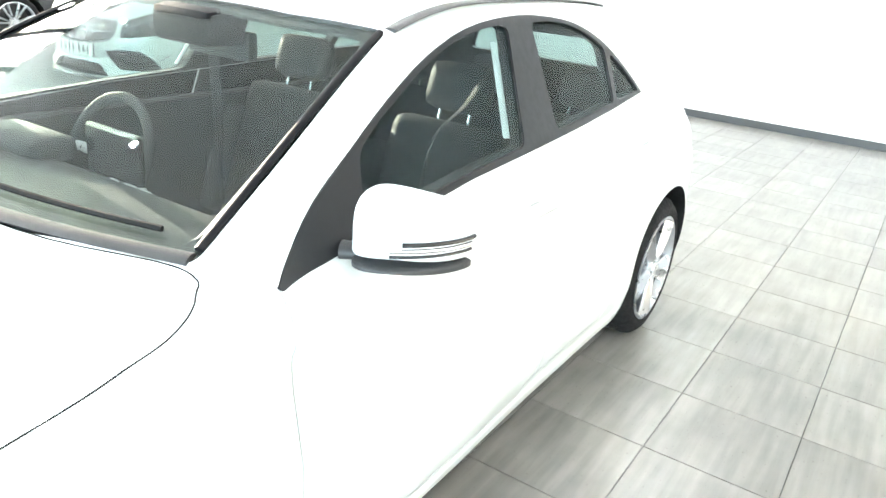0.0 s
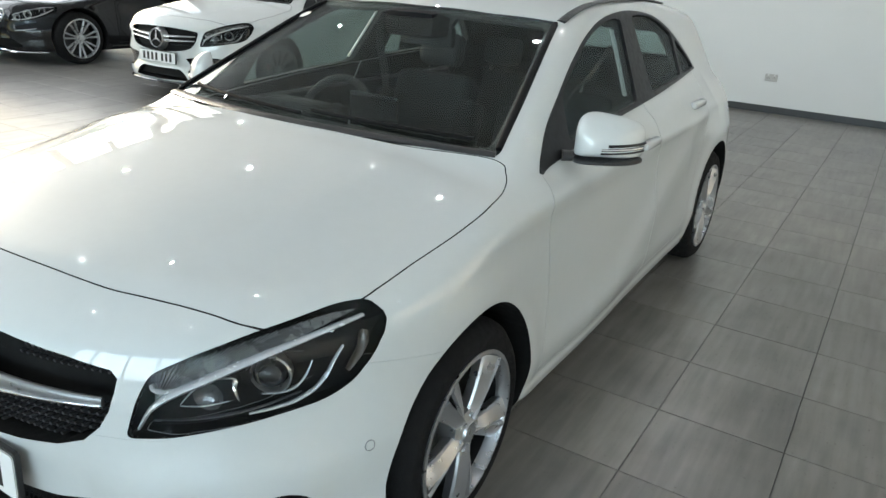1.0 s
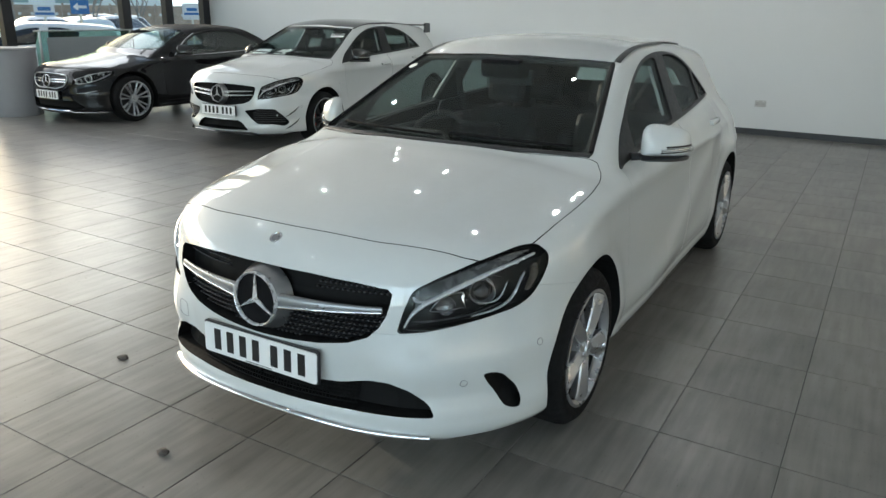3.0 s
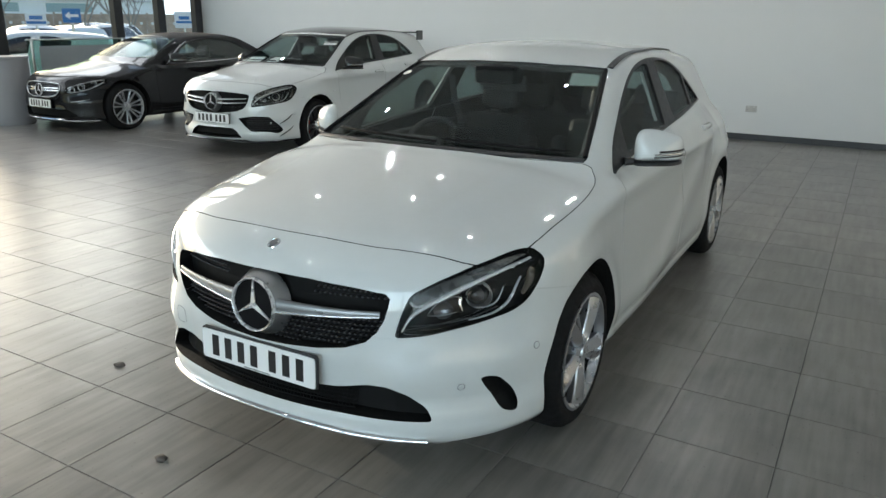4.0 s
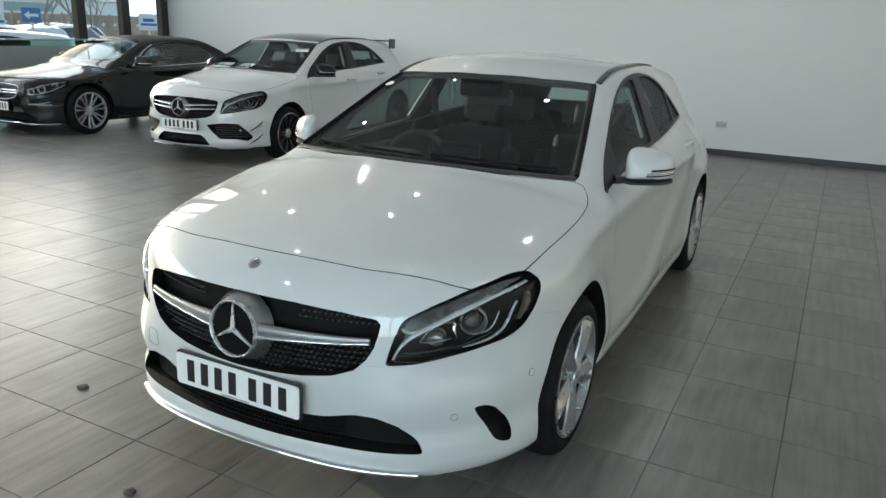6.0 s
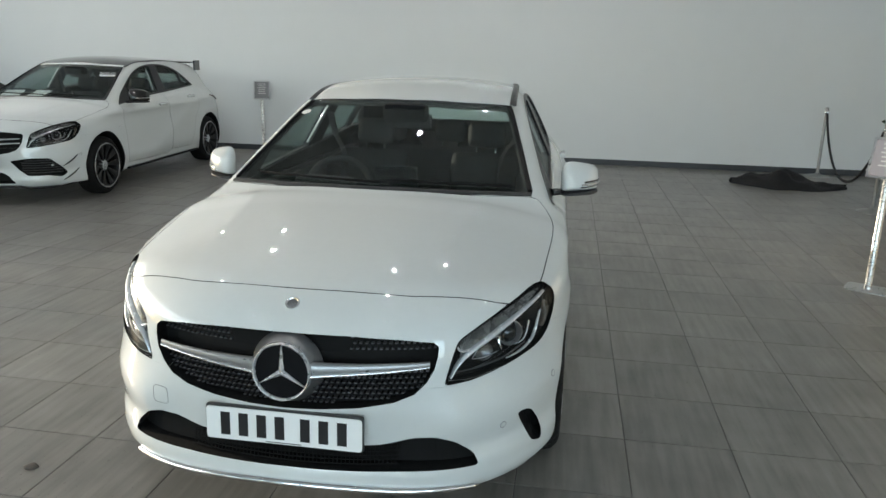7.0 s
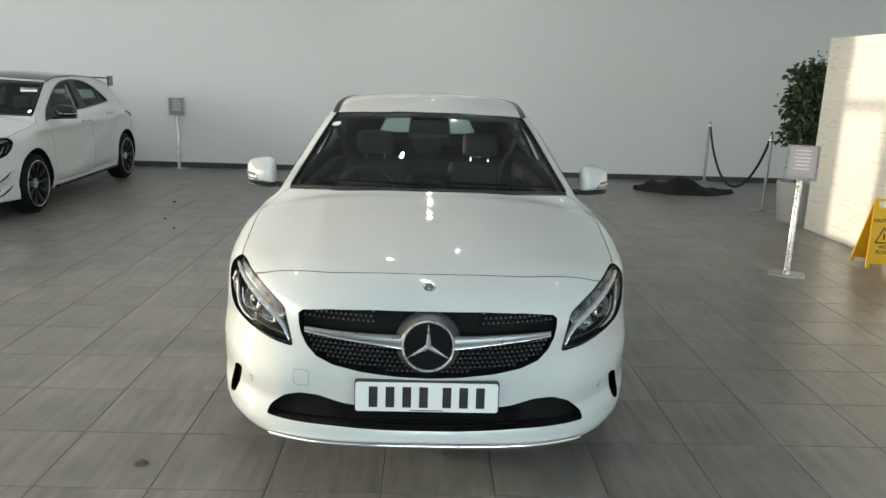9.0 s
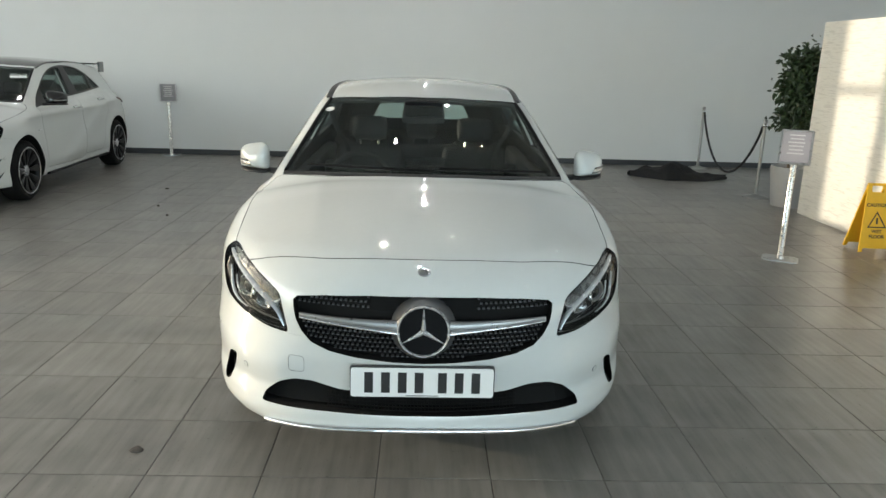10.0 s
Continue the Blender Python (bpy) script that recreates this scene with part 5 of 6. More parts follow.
    for label, poly, axis, lo, hi, mat in [("windscreen", COUPE_SCREEN, "z", 0.95, 1.6, CAR_GLASS), ("side_window", COUPE_WINDOW, "x", 0.42, 1.0, CAR_GLASS), ("side_window", COUPE_WINDOW, "x", -0.42, -1.0, CAR_GLASS), ("headlight_lens", COUPE_LAMP, "y", -0.3, 0.75, LAMP_GLASS), ("headlight_lens", mirrored(COUPE_LAMP), "y", -0.3, 0.75, LAMP_GLASS)]:
        bm = bmesh.new()
        prism(bm, rounded(poly, 0.03), axis, lo, hi)
        src = sheet.copy()
        src.materials[0] = mat
        piece = carve(src, mesh_of(bm, mat), "INTERSECT", 0.2)
        piece.shade_smooth()
        placed(label, piece, root).visible_shadow = False
    bm = bmesh.new()
    tube(bm, [sk.front(x, z, 0.003) for x, z in rounded(COUPE_GRILLE, 0.03)], 0.008, 8, True)
    smooth(part("grille_frame", bm, SATIN, root, "chrome frame round the grille"), 60)
    for k in range(8):
        z = 0.565 + 0.022 * k
        half = float(np.interp(z, [0.545, 0.575, 0.66, 0.745], [0.2, 0.33, 0.39, 0.37]))
        bm = bmesh.new()
        tube(bm, [sk.front(x, z, -0.025) for x in np.linspace(-half, half, 9)], 0.006, 6)
        part("grille_slat", bm, STUD, root)
    star = Matrix.Translation((0, sk.front(0, 0.645).y - 0.01, 0.645)) @ pose(0, 0, 0, 84, 0, 0)
    emblem(root, star, 0.085)
    for s in (-1, 1):
        for dz in (0.012, -0.02):
            bm = bmesh.new()
            tube(bm, [sk.front(s * x, 0.655 + dz, 0.0) for x in np.linspace(0.08, 0.37, 8)], 0.011, 8)
            smooth(part("grille_bar", bm, CHROME, root), 60)
        e = new("headlight")
        e.parent = root
        for x, z, r in ((0.54, 0.655, 0.05), (0.645, 0.695, 0.056), (0.745, 0.74, 0.045)):
            v = sk.front(s * x, z)
            bm = bmesh.new()
            lathe(bm, [(r, -0.02), (r * 1.05, 0.0), (r * 0.8, 0.0), (r * 0.5, -0.02), (0, -0.025)], 24, Matrix.Translation(v - sk.normal(v) * 0.03) @ pose(0, 0, 0, 90, 0, s * 25))
            smooth(part("lamp_reflector", bm, CHROME, e), 50)
        bm = bmesh.new()
        tube(bm, [sk.front(s * x, z, -0.012) for x, z in curve2([(0.49, 0.62), (0.62, 0.625), (0.74, 0.68), (0.80, 0.75)], 5)], 0.0055, 6)
        part("daylight_strip", bm, SATIN, e)
        bm = bmesh.new()
        tube(bm, [sk.front(s * x, z, -0.014) for x, z in curve2([(0.49, 0.67), (0.60, 0.718), (0.72, 0.765), (0.79, 0.778)], 5)], 0.005, 6)
        part("brow_strip", bm, SATIN, e)
        bm = bmesh.new()
        tube(bm, [sk.side(y, z, s, 0.003) for y, z in curve2([(1.70, 0.955), (2.3, 0.962), (3.0, 0.985), (3.55, 1.02)], 6)], 0.007, 6)
        part("window_strip", bm, CHROME, root, "chrome strip under the windows")
        bm = bmesh.new()
        tube(bm, [sk.side(y, z, s, 0.005) for y, z in curve2([(1.64, 0.95), (1.78, 1.055), (1.96, 1.18), (2.16, 1.268)], 6)], 0.007, 6)
        part("pillar_strip", bm, CHROME, root, "chrome strip up the windscreen pillar")
        bm = bmesh.new()
        tube(bm, [sk.front(s * x, z, 0.004) for x, z in ((0.55, 0.49), (0.65, 0.50), (0.74, 0.525))], [0.006, 0.012, 0.006], 8, flat=0.6)
        part("daytime_lamp", bm, GUIDE, root)
        bm = bmesh.new()
        tube(bm, [sk.side(y, z, s, 0.002) for y, z in curve2([(1.70, 0.97), (1.94, 1.15), (2.20, 1.262), (2.62, 1.312), (3.02, 1.277), (3.43, 1.11), (3.53, 1.03)], 6)], 0.008, 6)
        part("window_seal", bm, BLACK_TRIM, root)
        m = door_mirror(root, GLOSS_BLACK, s)
        m.location = (0, 0.16, -0.03)
    bm = bmesh.new()
    tube(bm, [sk.front(x, 0.225 + 0.02 * (abs(x) < 0.45), 0.008) for x in np.linspace(-0.78, 0.78, 25)], 0.010, 6)
    part("lip_strip", bm, CHROME, root, "bright strip along the bumper lip")
    number_plate(root, Matrix.Translation(sk.front(0, 0.455, 0.016)) @ pose(0, 0, 0, 88, 0, 0))
    for x in (-0.36, 0.36):
        seat(root, x, 2.30, 0.5, 0.56)
    bm = bmesh.new()
    prism(bm, rounded([(1.36, 0.6), (1.36, 0.93), (1.6, 0.94), (1.8, 0.88), (1.75, 0.6)], 0.04), "x", -0.7, 0.7)
    part("dashboard", bm, CABIN_PLASTIC, root)
    w = wheel(ALLOY, "seven", 0.33, 0.250)
    for ay in axles:
        for s in (-1, 1):
            c = copy_thing(w, pose(s * 0.775, ay, 0.33 + COUPE_SINK, 0, 0, 0 if s > 0 else 180))
            c.parent = root
    for o in (w, *w.children_recursive):
        bpy.data.objects.remove(o)
    return root


def far_car(name, paint):
    """A parked car seen far off through the glass: body, dark windows, wheels."""
    root, sk = new(name), Skin(HATCH)
    shell = mesh_of(skin(sk.field, 0.75, 3.6, 0.56, **fly(16, 40, 40)), paint)
    bm = bmesh.new()
    for ay in AXLES:
        for s in (-1, 1):
            rod(bm, (s * 0.56, ay, 0.33), (s * 1.2, ay, 0.33), 0.362, 0.362, 32)
    shell = carve(shell, mesh_of(bm, VOID))
    placed("body", polish(shell, sk.field), root)
    f = fly(16, 40, 40)
    out = skin(lambda x, y, z: car_field(HATCH, x, y, z) - 0.004, 0.75, 3.6, 0.56, **f)
    ins = skin(lambda x, y, z: car_field(HATCH, x, y, z) + 0.01, 0.75, 3.6, 0.56, **f)
    bmesh.ops.reverse_faces(ins, faces=ins.faces)
    sheet = mesh_of(join(out, ins), GLOSS_BLACK)
    for label, poly, axis, lo, hi in [("windscreen", SCREEN, "z", 0.99, 1.6)] + [("side_window", q, "x", s * 0.45, s * 1.0) for q in (FRONT_WINDOW, REAR_WINDOW) for s in (1, -1)] + [("rear_window", BACK_WINDOW, "y", 3.6, 4.4)]:
        bm = bmesh.new()
        prism(bm, poly, axis, lo, hi)
        piece = carve(sheet.copy(), mesh_of(bm, GLOSS_BLACK), "INTERSECT", 0.25)
        piece.shade_smooth()
        placed(label, piece, root)
    for ay in AXLES:
        for s in (-1, 1):
            bm = bmesh.new()
            lathe(bm, [(0, 0.08), (0.2, 0.09), (0.22, 0.10), (0.318, 0.09), (0.318, -0.1), (0, -0.1)], 24, pose(s * 0.77, ay, 0.318, 0, 90 * s, 0))
            part("wheel", bm, RUBBER, root)
    return root


main_car = tagged(hatchback("hatchback_car", WHITE_PAINT), "glossy white five-door hatchback car parked on grey tiles", "car")
main_car.location = (0, 0, -SINK)
sport_car = tagged(hatchback("hatchback_car", WHITE_PAINT, dict(HATCH, lip=0.0), fine=fly(30, 76, 72), sport=True, roof_mat=GLOSS_BLACK), "white hatchback car with black wing, black wheels and black roof", "car")
sport_car.matrix_basis = pose(-4.97, 4.50, -SINK, 0, 0, 2.3)
for x, y, a in ((-0.52, 1.30, 12), (-0.24, 1.36, -6)):
    bm = bmesh.new()
    t = bmesh.new()
    box(t, -0.105, 0.105, -0.15, 0.15, 0.0, 0.0015)
    join(bm, t, sport_car.matrix_basis @ pose(x, y + 0.05, 1.055, 16, 0, a))
    tagged(part("paper_sheet", bm, PAPER), "white paper sheet lying on the dashboard of a car", "paper sheet", "papers on a dashboard")
open_car = tagged(coupe("convertible_car", BLACK_PAINT, material("black_canvas", (0.012, 0.012, 0.013), 0.85, grain=0.2, grain_scale=80, bump=0.3, bump_scale=900)), "glossy black convertible car with closed fabric roof", "car")
open_car.matrix_basis = pose(-8.46, 4.51, -COUPE_SINK, 0, 0, -2)


# ---- things in the showroom ----
def info_stand(sign_mat, ink_mat):
    """A round pole on a flat base with a tilted sign holder."""
    e = new("sign_stand")
    bm = bmesh.new()
    prism(bm, rounded([(-0.145, -0.11), (0.145, -0.11), (0.145, 0.11), (-0.145, 0.11)], 0.05), "z", 0.0, 0.008)
    part("base_plate", bm, SATIN, e)
    bm = bmesh.new()
    lathe(bm, [(0.03, 0.008), (0.028, 0.03), (0.024, 0.035), (0.024, 0.86), (0.0, 0.862)], 24)
    smooth(part("pole", bm, material_once("brushed_steel", (0.62, 0.61, 0.59), 0.28, 1.0), e), 40)
    tilt = Matrix.Translation((0, -0.015, 0.965)) @ pose(0, 0, 0, 54, 0, 0)
    bm = bmesh.new()
    t = bmesh.new()
    prism(t, rounded([(-0.125, -0.165), (0.125, -0.165), (0.125, 0.165), (-0.125, 0.165)], 0.014), "z", -0.008, 0.0)
    join(bm, t, tilt)
    holder = part("sign_holder", bm, SATIN, e)
    bm = bmesh.new()
    t = bmesh.new()
    box(t, -0.108, 0.108, -0.148, 0.148, 0.0005, 0.003)
    join(bm, t, tilt)
    part("sheet", bm, sign_mat, holder, "printed sheet in a frame")
    rng = random.Random(4)
    for k in range(6):
        z = 0.11 - 0.035 * k
        w = 0.05 + 0.035 * rng.random()
        bm = bmesh.new()
        t = bmesh.new()
        box(t, -w, w, z - 0.006, z + 0.006, 0.0032, 0.0038)
        join(bm, t, tilt)
        part("line_of_print", bm, ink_mat, holder)
    return e


PAPER_GREY = material("sign_paper", (0.33, 0.31, 0.33), 0.5, grain=0.05)
PRINT = material("pale_print", (0.62, 0.60, 0.60), 0.5, grain=0.05)
stand = tagged(info_stand(PAPER_GREY, PRINT), "chrome pole sign stand with a tilted grey sheet", "sign stand")
stand.matrix_basis = pose(3.11, 3.53, 0, 0, 0, -28)
stand_far = tagged(info_stand(material("dark_sign_paper", (0.22, 0.22, 0.23), 0.5, grain=0.1), PRINT), "slim pole sign stand with a dark sheet beside the back wall", "sign stand")
stand_far.matrix_basis = pose(-3.88, 9.24, 0, 0, 0, 20)


POST_STEEL = material("post_steel", (0.36, 0.36, 0.35), 0.35, metal=0.9, grain=0.1)


def barrier_post():
    e = new("barrier_post")
    bm = bmesh.new()
    lathe(bm, [(0.0, 0.0), (0.165, 0.0), (0.165, 0.008), (0.13, 0.018), (0.05, 0.03), (0.03, 0.05), (0.0, 0.05)], 32)
    smooth(part("base", bm, POST_STEEL, e), 40)
    bm = bmesh.new()
    lathe(bm, [(0.021, 0.03), (0.021, 0.93), (0.026, 0.935), (0.026, 0.965), (0.018, 0.975), (0.0, 0.977)], 24)
    smooth(part("pole", bm, POST_STEEL, e), 40)
    bm = bmesh.new()
    lathe(bm, [(0.027, 0.885), (0.030, 0.89), (0.030, 0.915), (0.027, 0.92)], 24)
    smooth(part("collar", bm, CHROME, e), 40)
    return tagged(e, "slim brushed steel barrier post on a round base", "barrier post", "rope barrier posts")


post = barrier_post()
post.matrix_basis = pose(4.28, 6.60, 0)
copy_thing(post, pose(4.50, 9.20, 0))
bm = bmesh.new()
rope_pts = []
for k in range(33):
    u = k / 32
    sag = 0.75 * (1 - (2 * u - 1) ** 2) ** 0.85
    rope_pts.append((4.28 + 0.22 * u, 6.64 + 2.52 * u, 0.905 - sag - 0.02 * u))
tube(bm, rope_pts, 0.016, 10)
tagged(smooth(part("barrier_rope", bm, material("black_rope", (0.012, 0.012, 0.013), 0.7, grain=0.3, grain_scale=60, bump=0.5, bump_scale=250)), 60), "black rope sagging between two barrier posts", "rope")

# a dark cover lying in a heap
bm = bmesh.new()
rows = []
for i in range(61):
    u = i / 60
    cx, cy = 3.11 + 1.42 * u, 8.25 - 0.10 * math.sin(2.4 * u) - 0.03 * u
    half = 0.05 + 0.32 * math.sin(math.pi * min(1, u * 1.02)) ** 0.8
    ridge = 0.06 + 0.19 * math.exp(-((u - 0.38) / 0.27) ** 2)
    row = []
    for j in range(25):
        v = j / 24 * 2 - 1
        n = noise.noise(Vector((u * 7, v * 2.0, 1.3)))
        z = ridge * max(0, 1 - abs(v) ** 2.2) * (0.8 + 0.5 * n) + 0.012 * max(0, noise.noise(Vector((u * 26, v * 6, 5)))) * (1 - abs(v))
        row.append(bm.verts.new((cx + 0.03 * n, cy + v * half * (1 + 0.25 * noise.noise(Vector((u * 5, 3 * (v > 0), 9)))), max(0.0005, z))))
    rows.append(row)
for a, b in zip(rows, rows[1:]):
    for j in range(24):
        bm.faces.new((a[j], a[j + 1], b[j + 1], b[j]))
bm.faces.new([r[0] for r in rows] + [r[-1] for r in rows][::-1])
tagged(smooth(part("car_cover", bm, material("black_fabric", (0.008, 0.008, 0.009), 0.9, grain=0.3, grain_scale=50, bump=0.6, bump_scale=200)), 80), "crumpled black fabric cover lying on the floor tiles", "fabric cover")

# potted fig tree
pot = tagged(new("potted_plant"), "leafy green potted fig tree in a pale grey planter", "plant")
pot.location = (4.40, 6.05, 0)
bm = bmesh.new()
lathe(bm, [(0.0, 0.0), (0.165, 0.0), (0.175, 0.015), (0.225, 0.45), (0.222, 0.475), (0.205, 0.475), (0.20, 0.43), (0.0, 0.43)], 40)
smooth(part("planter", bm, material("planter_grey", (0.42, 0.42, 0.42), 0.5, grain=0.05, grain_scale=20), pot), 40)
bm = bmesh.new()
lathe(bm, [(0.0, 0.44), (0.1, 0.445), (0.198, 0.435)], 24)
part("soil", bm, material("soil", (0.03, 0.022, 0.015), 0.95, grain=0.4, grain_scale=60, bump=0.8, bump_scale=120), pot)
rng = random.Random(11)
bm = bmesh.new()
tips = []
for k in range(3):
    a0 = 2.1 * k
    pts = [Vector((0.03 * math.cos(a0), 0.03 * math.sin(a0), 0.42))]
    for s in range(1, 9):
        pts.append(pts[-1] + Vector((0.02 * math.cos(a0 + s) + 0.006 * (k - 1), 0.02 * math.sin(a0 + s), 0.148)))
    tube(bm, pts, [0.018 - 0.0014 * i for i in range(9)], 8)
    for i in range(3, 9):
        for b in range(4):
            a = rng.random() * 6.28
            reach = rng.uniform(0.12, 0.25) * (1 - 0.5 * max(0, (pts[i].z - 1.4) / 0.6))
            end = pts[i] + Vector((reach * math.cos(a), reach * math.sin(a), rng.uniform(-0.02, 0.22)))
            mid = (pts[i] + end) / 2 + Vector((0, 0, 0.05))
            tube(bm, [pts[i], mid, end], [0.007, 0.005, 0.003], 5)
            tips += [end, mid, (mid + end) / 2]
smooth(part("trunk", bm, material("bark", (0.16, 0.12, 0.08), 0.85, grain=0.3, grain_scale=40, bump=0.6, bump_scale=90), pot), 60)
LEAF = material("fig_leaf", (0.026, 0.048, 0.018), 0.36, grain=0.35, grain_scale=14)
verts, faces = [], []
for c in tips:
    for _ in range(13):
        d = Vector((rng.gauss(0, 1), rng.gauss(0, 1), rng.gauss(-0.5, 0.7))).normalized()
        o = c + Vector((rng.gauss(0, 0.06), rng.gauss(0, 0.06), rng.gauss(0, 0.07)))
        if o.z < 0.92:
            continue
        side = d.cross(Vector((rng.random(), rng.random(), rng.random()))).normalized()
        up = side.cross(d)
        ln, w = rng.uniform(0.06, 0.10), rng.uniform(0.016, 0.025)
        i = len(verts)
        verts += [tuple(o), tuple(o + d * ln * 0.35 + side * w + up * 0.006), tuple(o + d * ln * 0.45 - up * 0.004), tuple(o + d * ln * 0.35 - side * w + up * 0.006), tuple(o + d * ln * 0.75 + side * w * 0.6), tuple(o + d * ln * 0.75 - side * w * 0.6), tuple(o + d * ln - up * 0.01)]
        faces += [(i, i + 1, i + 2), (i, i + 2, i + 3), (i + 1, i + 4, i + 2), (i + 2, i + 5, i + 3), (i + 2, i + 4, i + 6), (i + 2, i + 6, i + 5)]
me = bpy.data.meshes.new("leaves")
me.from_pydata(verts, [], faces)
me.materials.append(LEAF)
leaves = placed("leaves", me, pot, "dense glossy green leaves")
leaves["kind"] = "stuff"

# free-standing white partition
PANEL = material("textured_white", (0.74, 0.73, 0.68), 0.6)
n, l = PANEL.node_tree.nodes, PANEL.node_tree.links
tc, mp, tx, rp = n.new("ShaderNodeTexCoord"), n.new("ShaderNodeMapping"), n.new("ShaderNodeTexNoise"), n.new("ShaderNodeValToRGB")
mp.inputs["Rotation"].default_value = (radians(38), 0, 0)
mp.inputs["Scale"].default_value = (1, 5, 46)
tx.inputs["Scale"].default_value, tx.inputs["Detail"].default_value, tx.inputs["Distortion"].default_value = 1.2, 6, 0.7
rp.color_ramp.elements[0].position, rp.color_ramp.elements[0].color = 0.28, (0.58, 0.57, 0.53, 1)
rp.color_ramp.elements[1].position, rp.color_ramp.elements[1].color = 0.50, (0.76, 0.75, 0.70, 1)
bp = n.new("ShaderNodeBump")
bp.inputs["Strength"].default_value, bp.inputs["Distance"].default_value = 0.35, 0.004
l.new(tc.outputs["Object"], mp.inputs[0])
l.new(mp.outputs[0], tx.inputs[0])
l.new(tx.outputs["Fac"], rp.inputs[0])
l.new(rp.outputs[0], n["Principled BSDF"].inputs["Base Color"])
l.new(tx.outputs["Fac"], bp.inputs["Height"])
l.new(bp.outputs[0], n["Principled BSDF"].inputs["Normal"])
bm = bmesh.new()
box(bm, 4.32, 4.48, 1.2, 5.62, 0.0, 2.085, 0.006)
tagged(part("partition_panel", bm, PANEL), "tall white free-standing partition with a brushed plaster face", "partition")

# wet floor sign
YELLOW = material("yellow_plastic", (0.72, 0.42, 0.012), 0.4, grain=0.06, grain_scale=25)
SIGN_INK = material("sign_ink", (0.02, 0.02, 0.02), 0.5, grain=0.1)
wet = tagged(new("wet_floor_sign"), "yellow folding plastic wet floor caution sign", "caution sign")
wet.matrix_basis = pose(4.10, 3.90, 0, 0, 0, -4)
for s in (-1, 1):
    lean = Matrix.Translation((0, 0, 0.615)) @ pose(0, 0, 0, s * 13, 0, 0) @ Matrix.Translation((0, 0, -0.615))
    bm = bmesh.new()
    prism(bm, [(-0.15, 0.0), (-0.12, 0.0), (-0.115, 0.035), (0.115, 0.035), (0.12, 0.0), (0.15, 0.0), (0.092, 0.57), (0.055, 0.572), (0.05, 0.535), (-0.05, 0.535), (-0.055, 0.572), (-0.05, 0.60), (0.05, 0.60), (0.055, 0.573), (0.093, 0.571), (0.085, 0.62), (-0.085, 0.62)], "y", -0.008, 0.008)
    bmesh.ops.transform(bm, matrix=lean, verts=bm.verts)
    leaf = part("board", bm, YELLOW, wet)
    if s < 0:
        def decal(name, bm):
            bmesh.ops.transform(bm, matrix=lean, verts=bm.verts)
            return part(name, bm, SIGN_INK, leaf)

        bm = bmesh.new()
        tri, hole = [(-0.085, 0.22), (0.085, 0.22), (0.0, 0.37)], [(-0.066, 0.231), (0.066, 0.231), (0.0, 0.348)]
        vo = [bm.verts.new((x, -0.0092, z)) for x, z in tri]
        vi = [bm.verts.new((x, -0.0092, z)) for x, z in hole]
        for k in range(3):
            bm.faces.new((vo[k], vo[(k + 1) % 3], vi[(k + 1) % 3], vi[k]))
        decal("warning_triangle", bm)
        bm = bmesh.new()
        box(bm, -0.008, 0.008, -0.0095, -0.0085, 0.255, 0.31)
        decal("warning_bar", bm)
        for text, z, size in (("CAUTION", 0.41, 0.042), ("WET", 0.175, 0.042), ("FLOOR", 0.128, 0.042)):
            cu = bpy.data.curves.new("words", "FONT")
            cu.body, cu.size, cu.align_x, cu.extrude, cu.offset = text, size, "CENTER", 0.0004, 0.0012
            cu.materials.append(SIGN_INK)
            ob = new("words", cu)
            ob.parent = leaf
            ob.matrix_basis = lean @ Matrix.Translation((0, -0.0092, z)) @ pose(0, 0, 0, 90, 0, 0)

# reception counter and glass screen by the glazed wall
bm = bmesh.new()
lathe(bm, [(0.0, 0.0), (0.33, 0.0), (0.335, 0.03), (0.335, 0.6), (0.34, 0.955), (0.355, 0.96), (0.355, 0.99), (0.0, 0.99)], 48, pose(-9.60, 4.80, 0))
tagged(smooth(part("round_counter", bm, material("counter_grey", (0.30, 0.30, 0.31), 0.5, grain=0.06, grain_scale=8)), 40), "round mid-grey laminated counter near the windows", "counter")
screen = tagged(new("glass_screen"), "frosted glass screen on steel posts near the windows", "glass screen")
bm = bmesh.new()
box(bm, -10.056, -10.044, 5.49, 7.30, 0.06, 1.19, 0.002)
part("glass_sheet", bm, glass_material("green_glass", (0.62, 0.78, 0.72)), screen).visible_shadow = False
bm = bmesh.new()
box(bm, -10.042, -10.040, 5.68, 7.27, 0.10, 1.10)
part("frosted_film", bm, material("frosted_film", (0.32, 0.35, 0.36), 0.5, grain=0.05), screen, "grey frosted film")
bm = bmesh.new()
box(bm, -10.07, -10.03, 5.48, 7.31, 1.19, 1.212, 0.004)
part("top_rail", bm, SATIN, screen)
for y in (5.55, 7.24):
    bm = bmesh.new()
    rod(bm, (-10.02, y, 0), (-10.02, y, 1.19), 0.02, 0.02, 12)
    part("screen_post", bm, SATIN, screen)

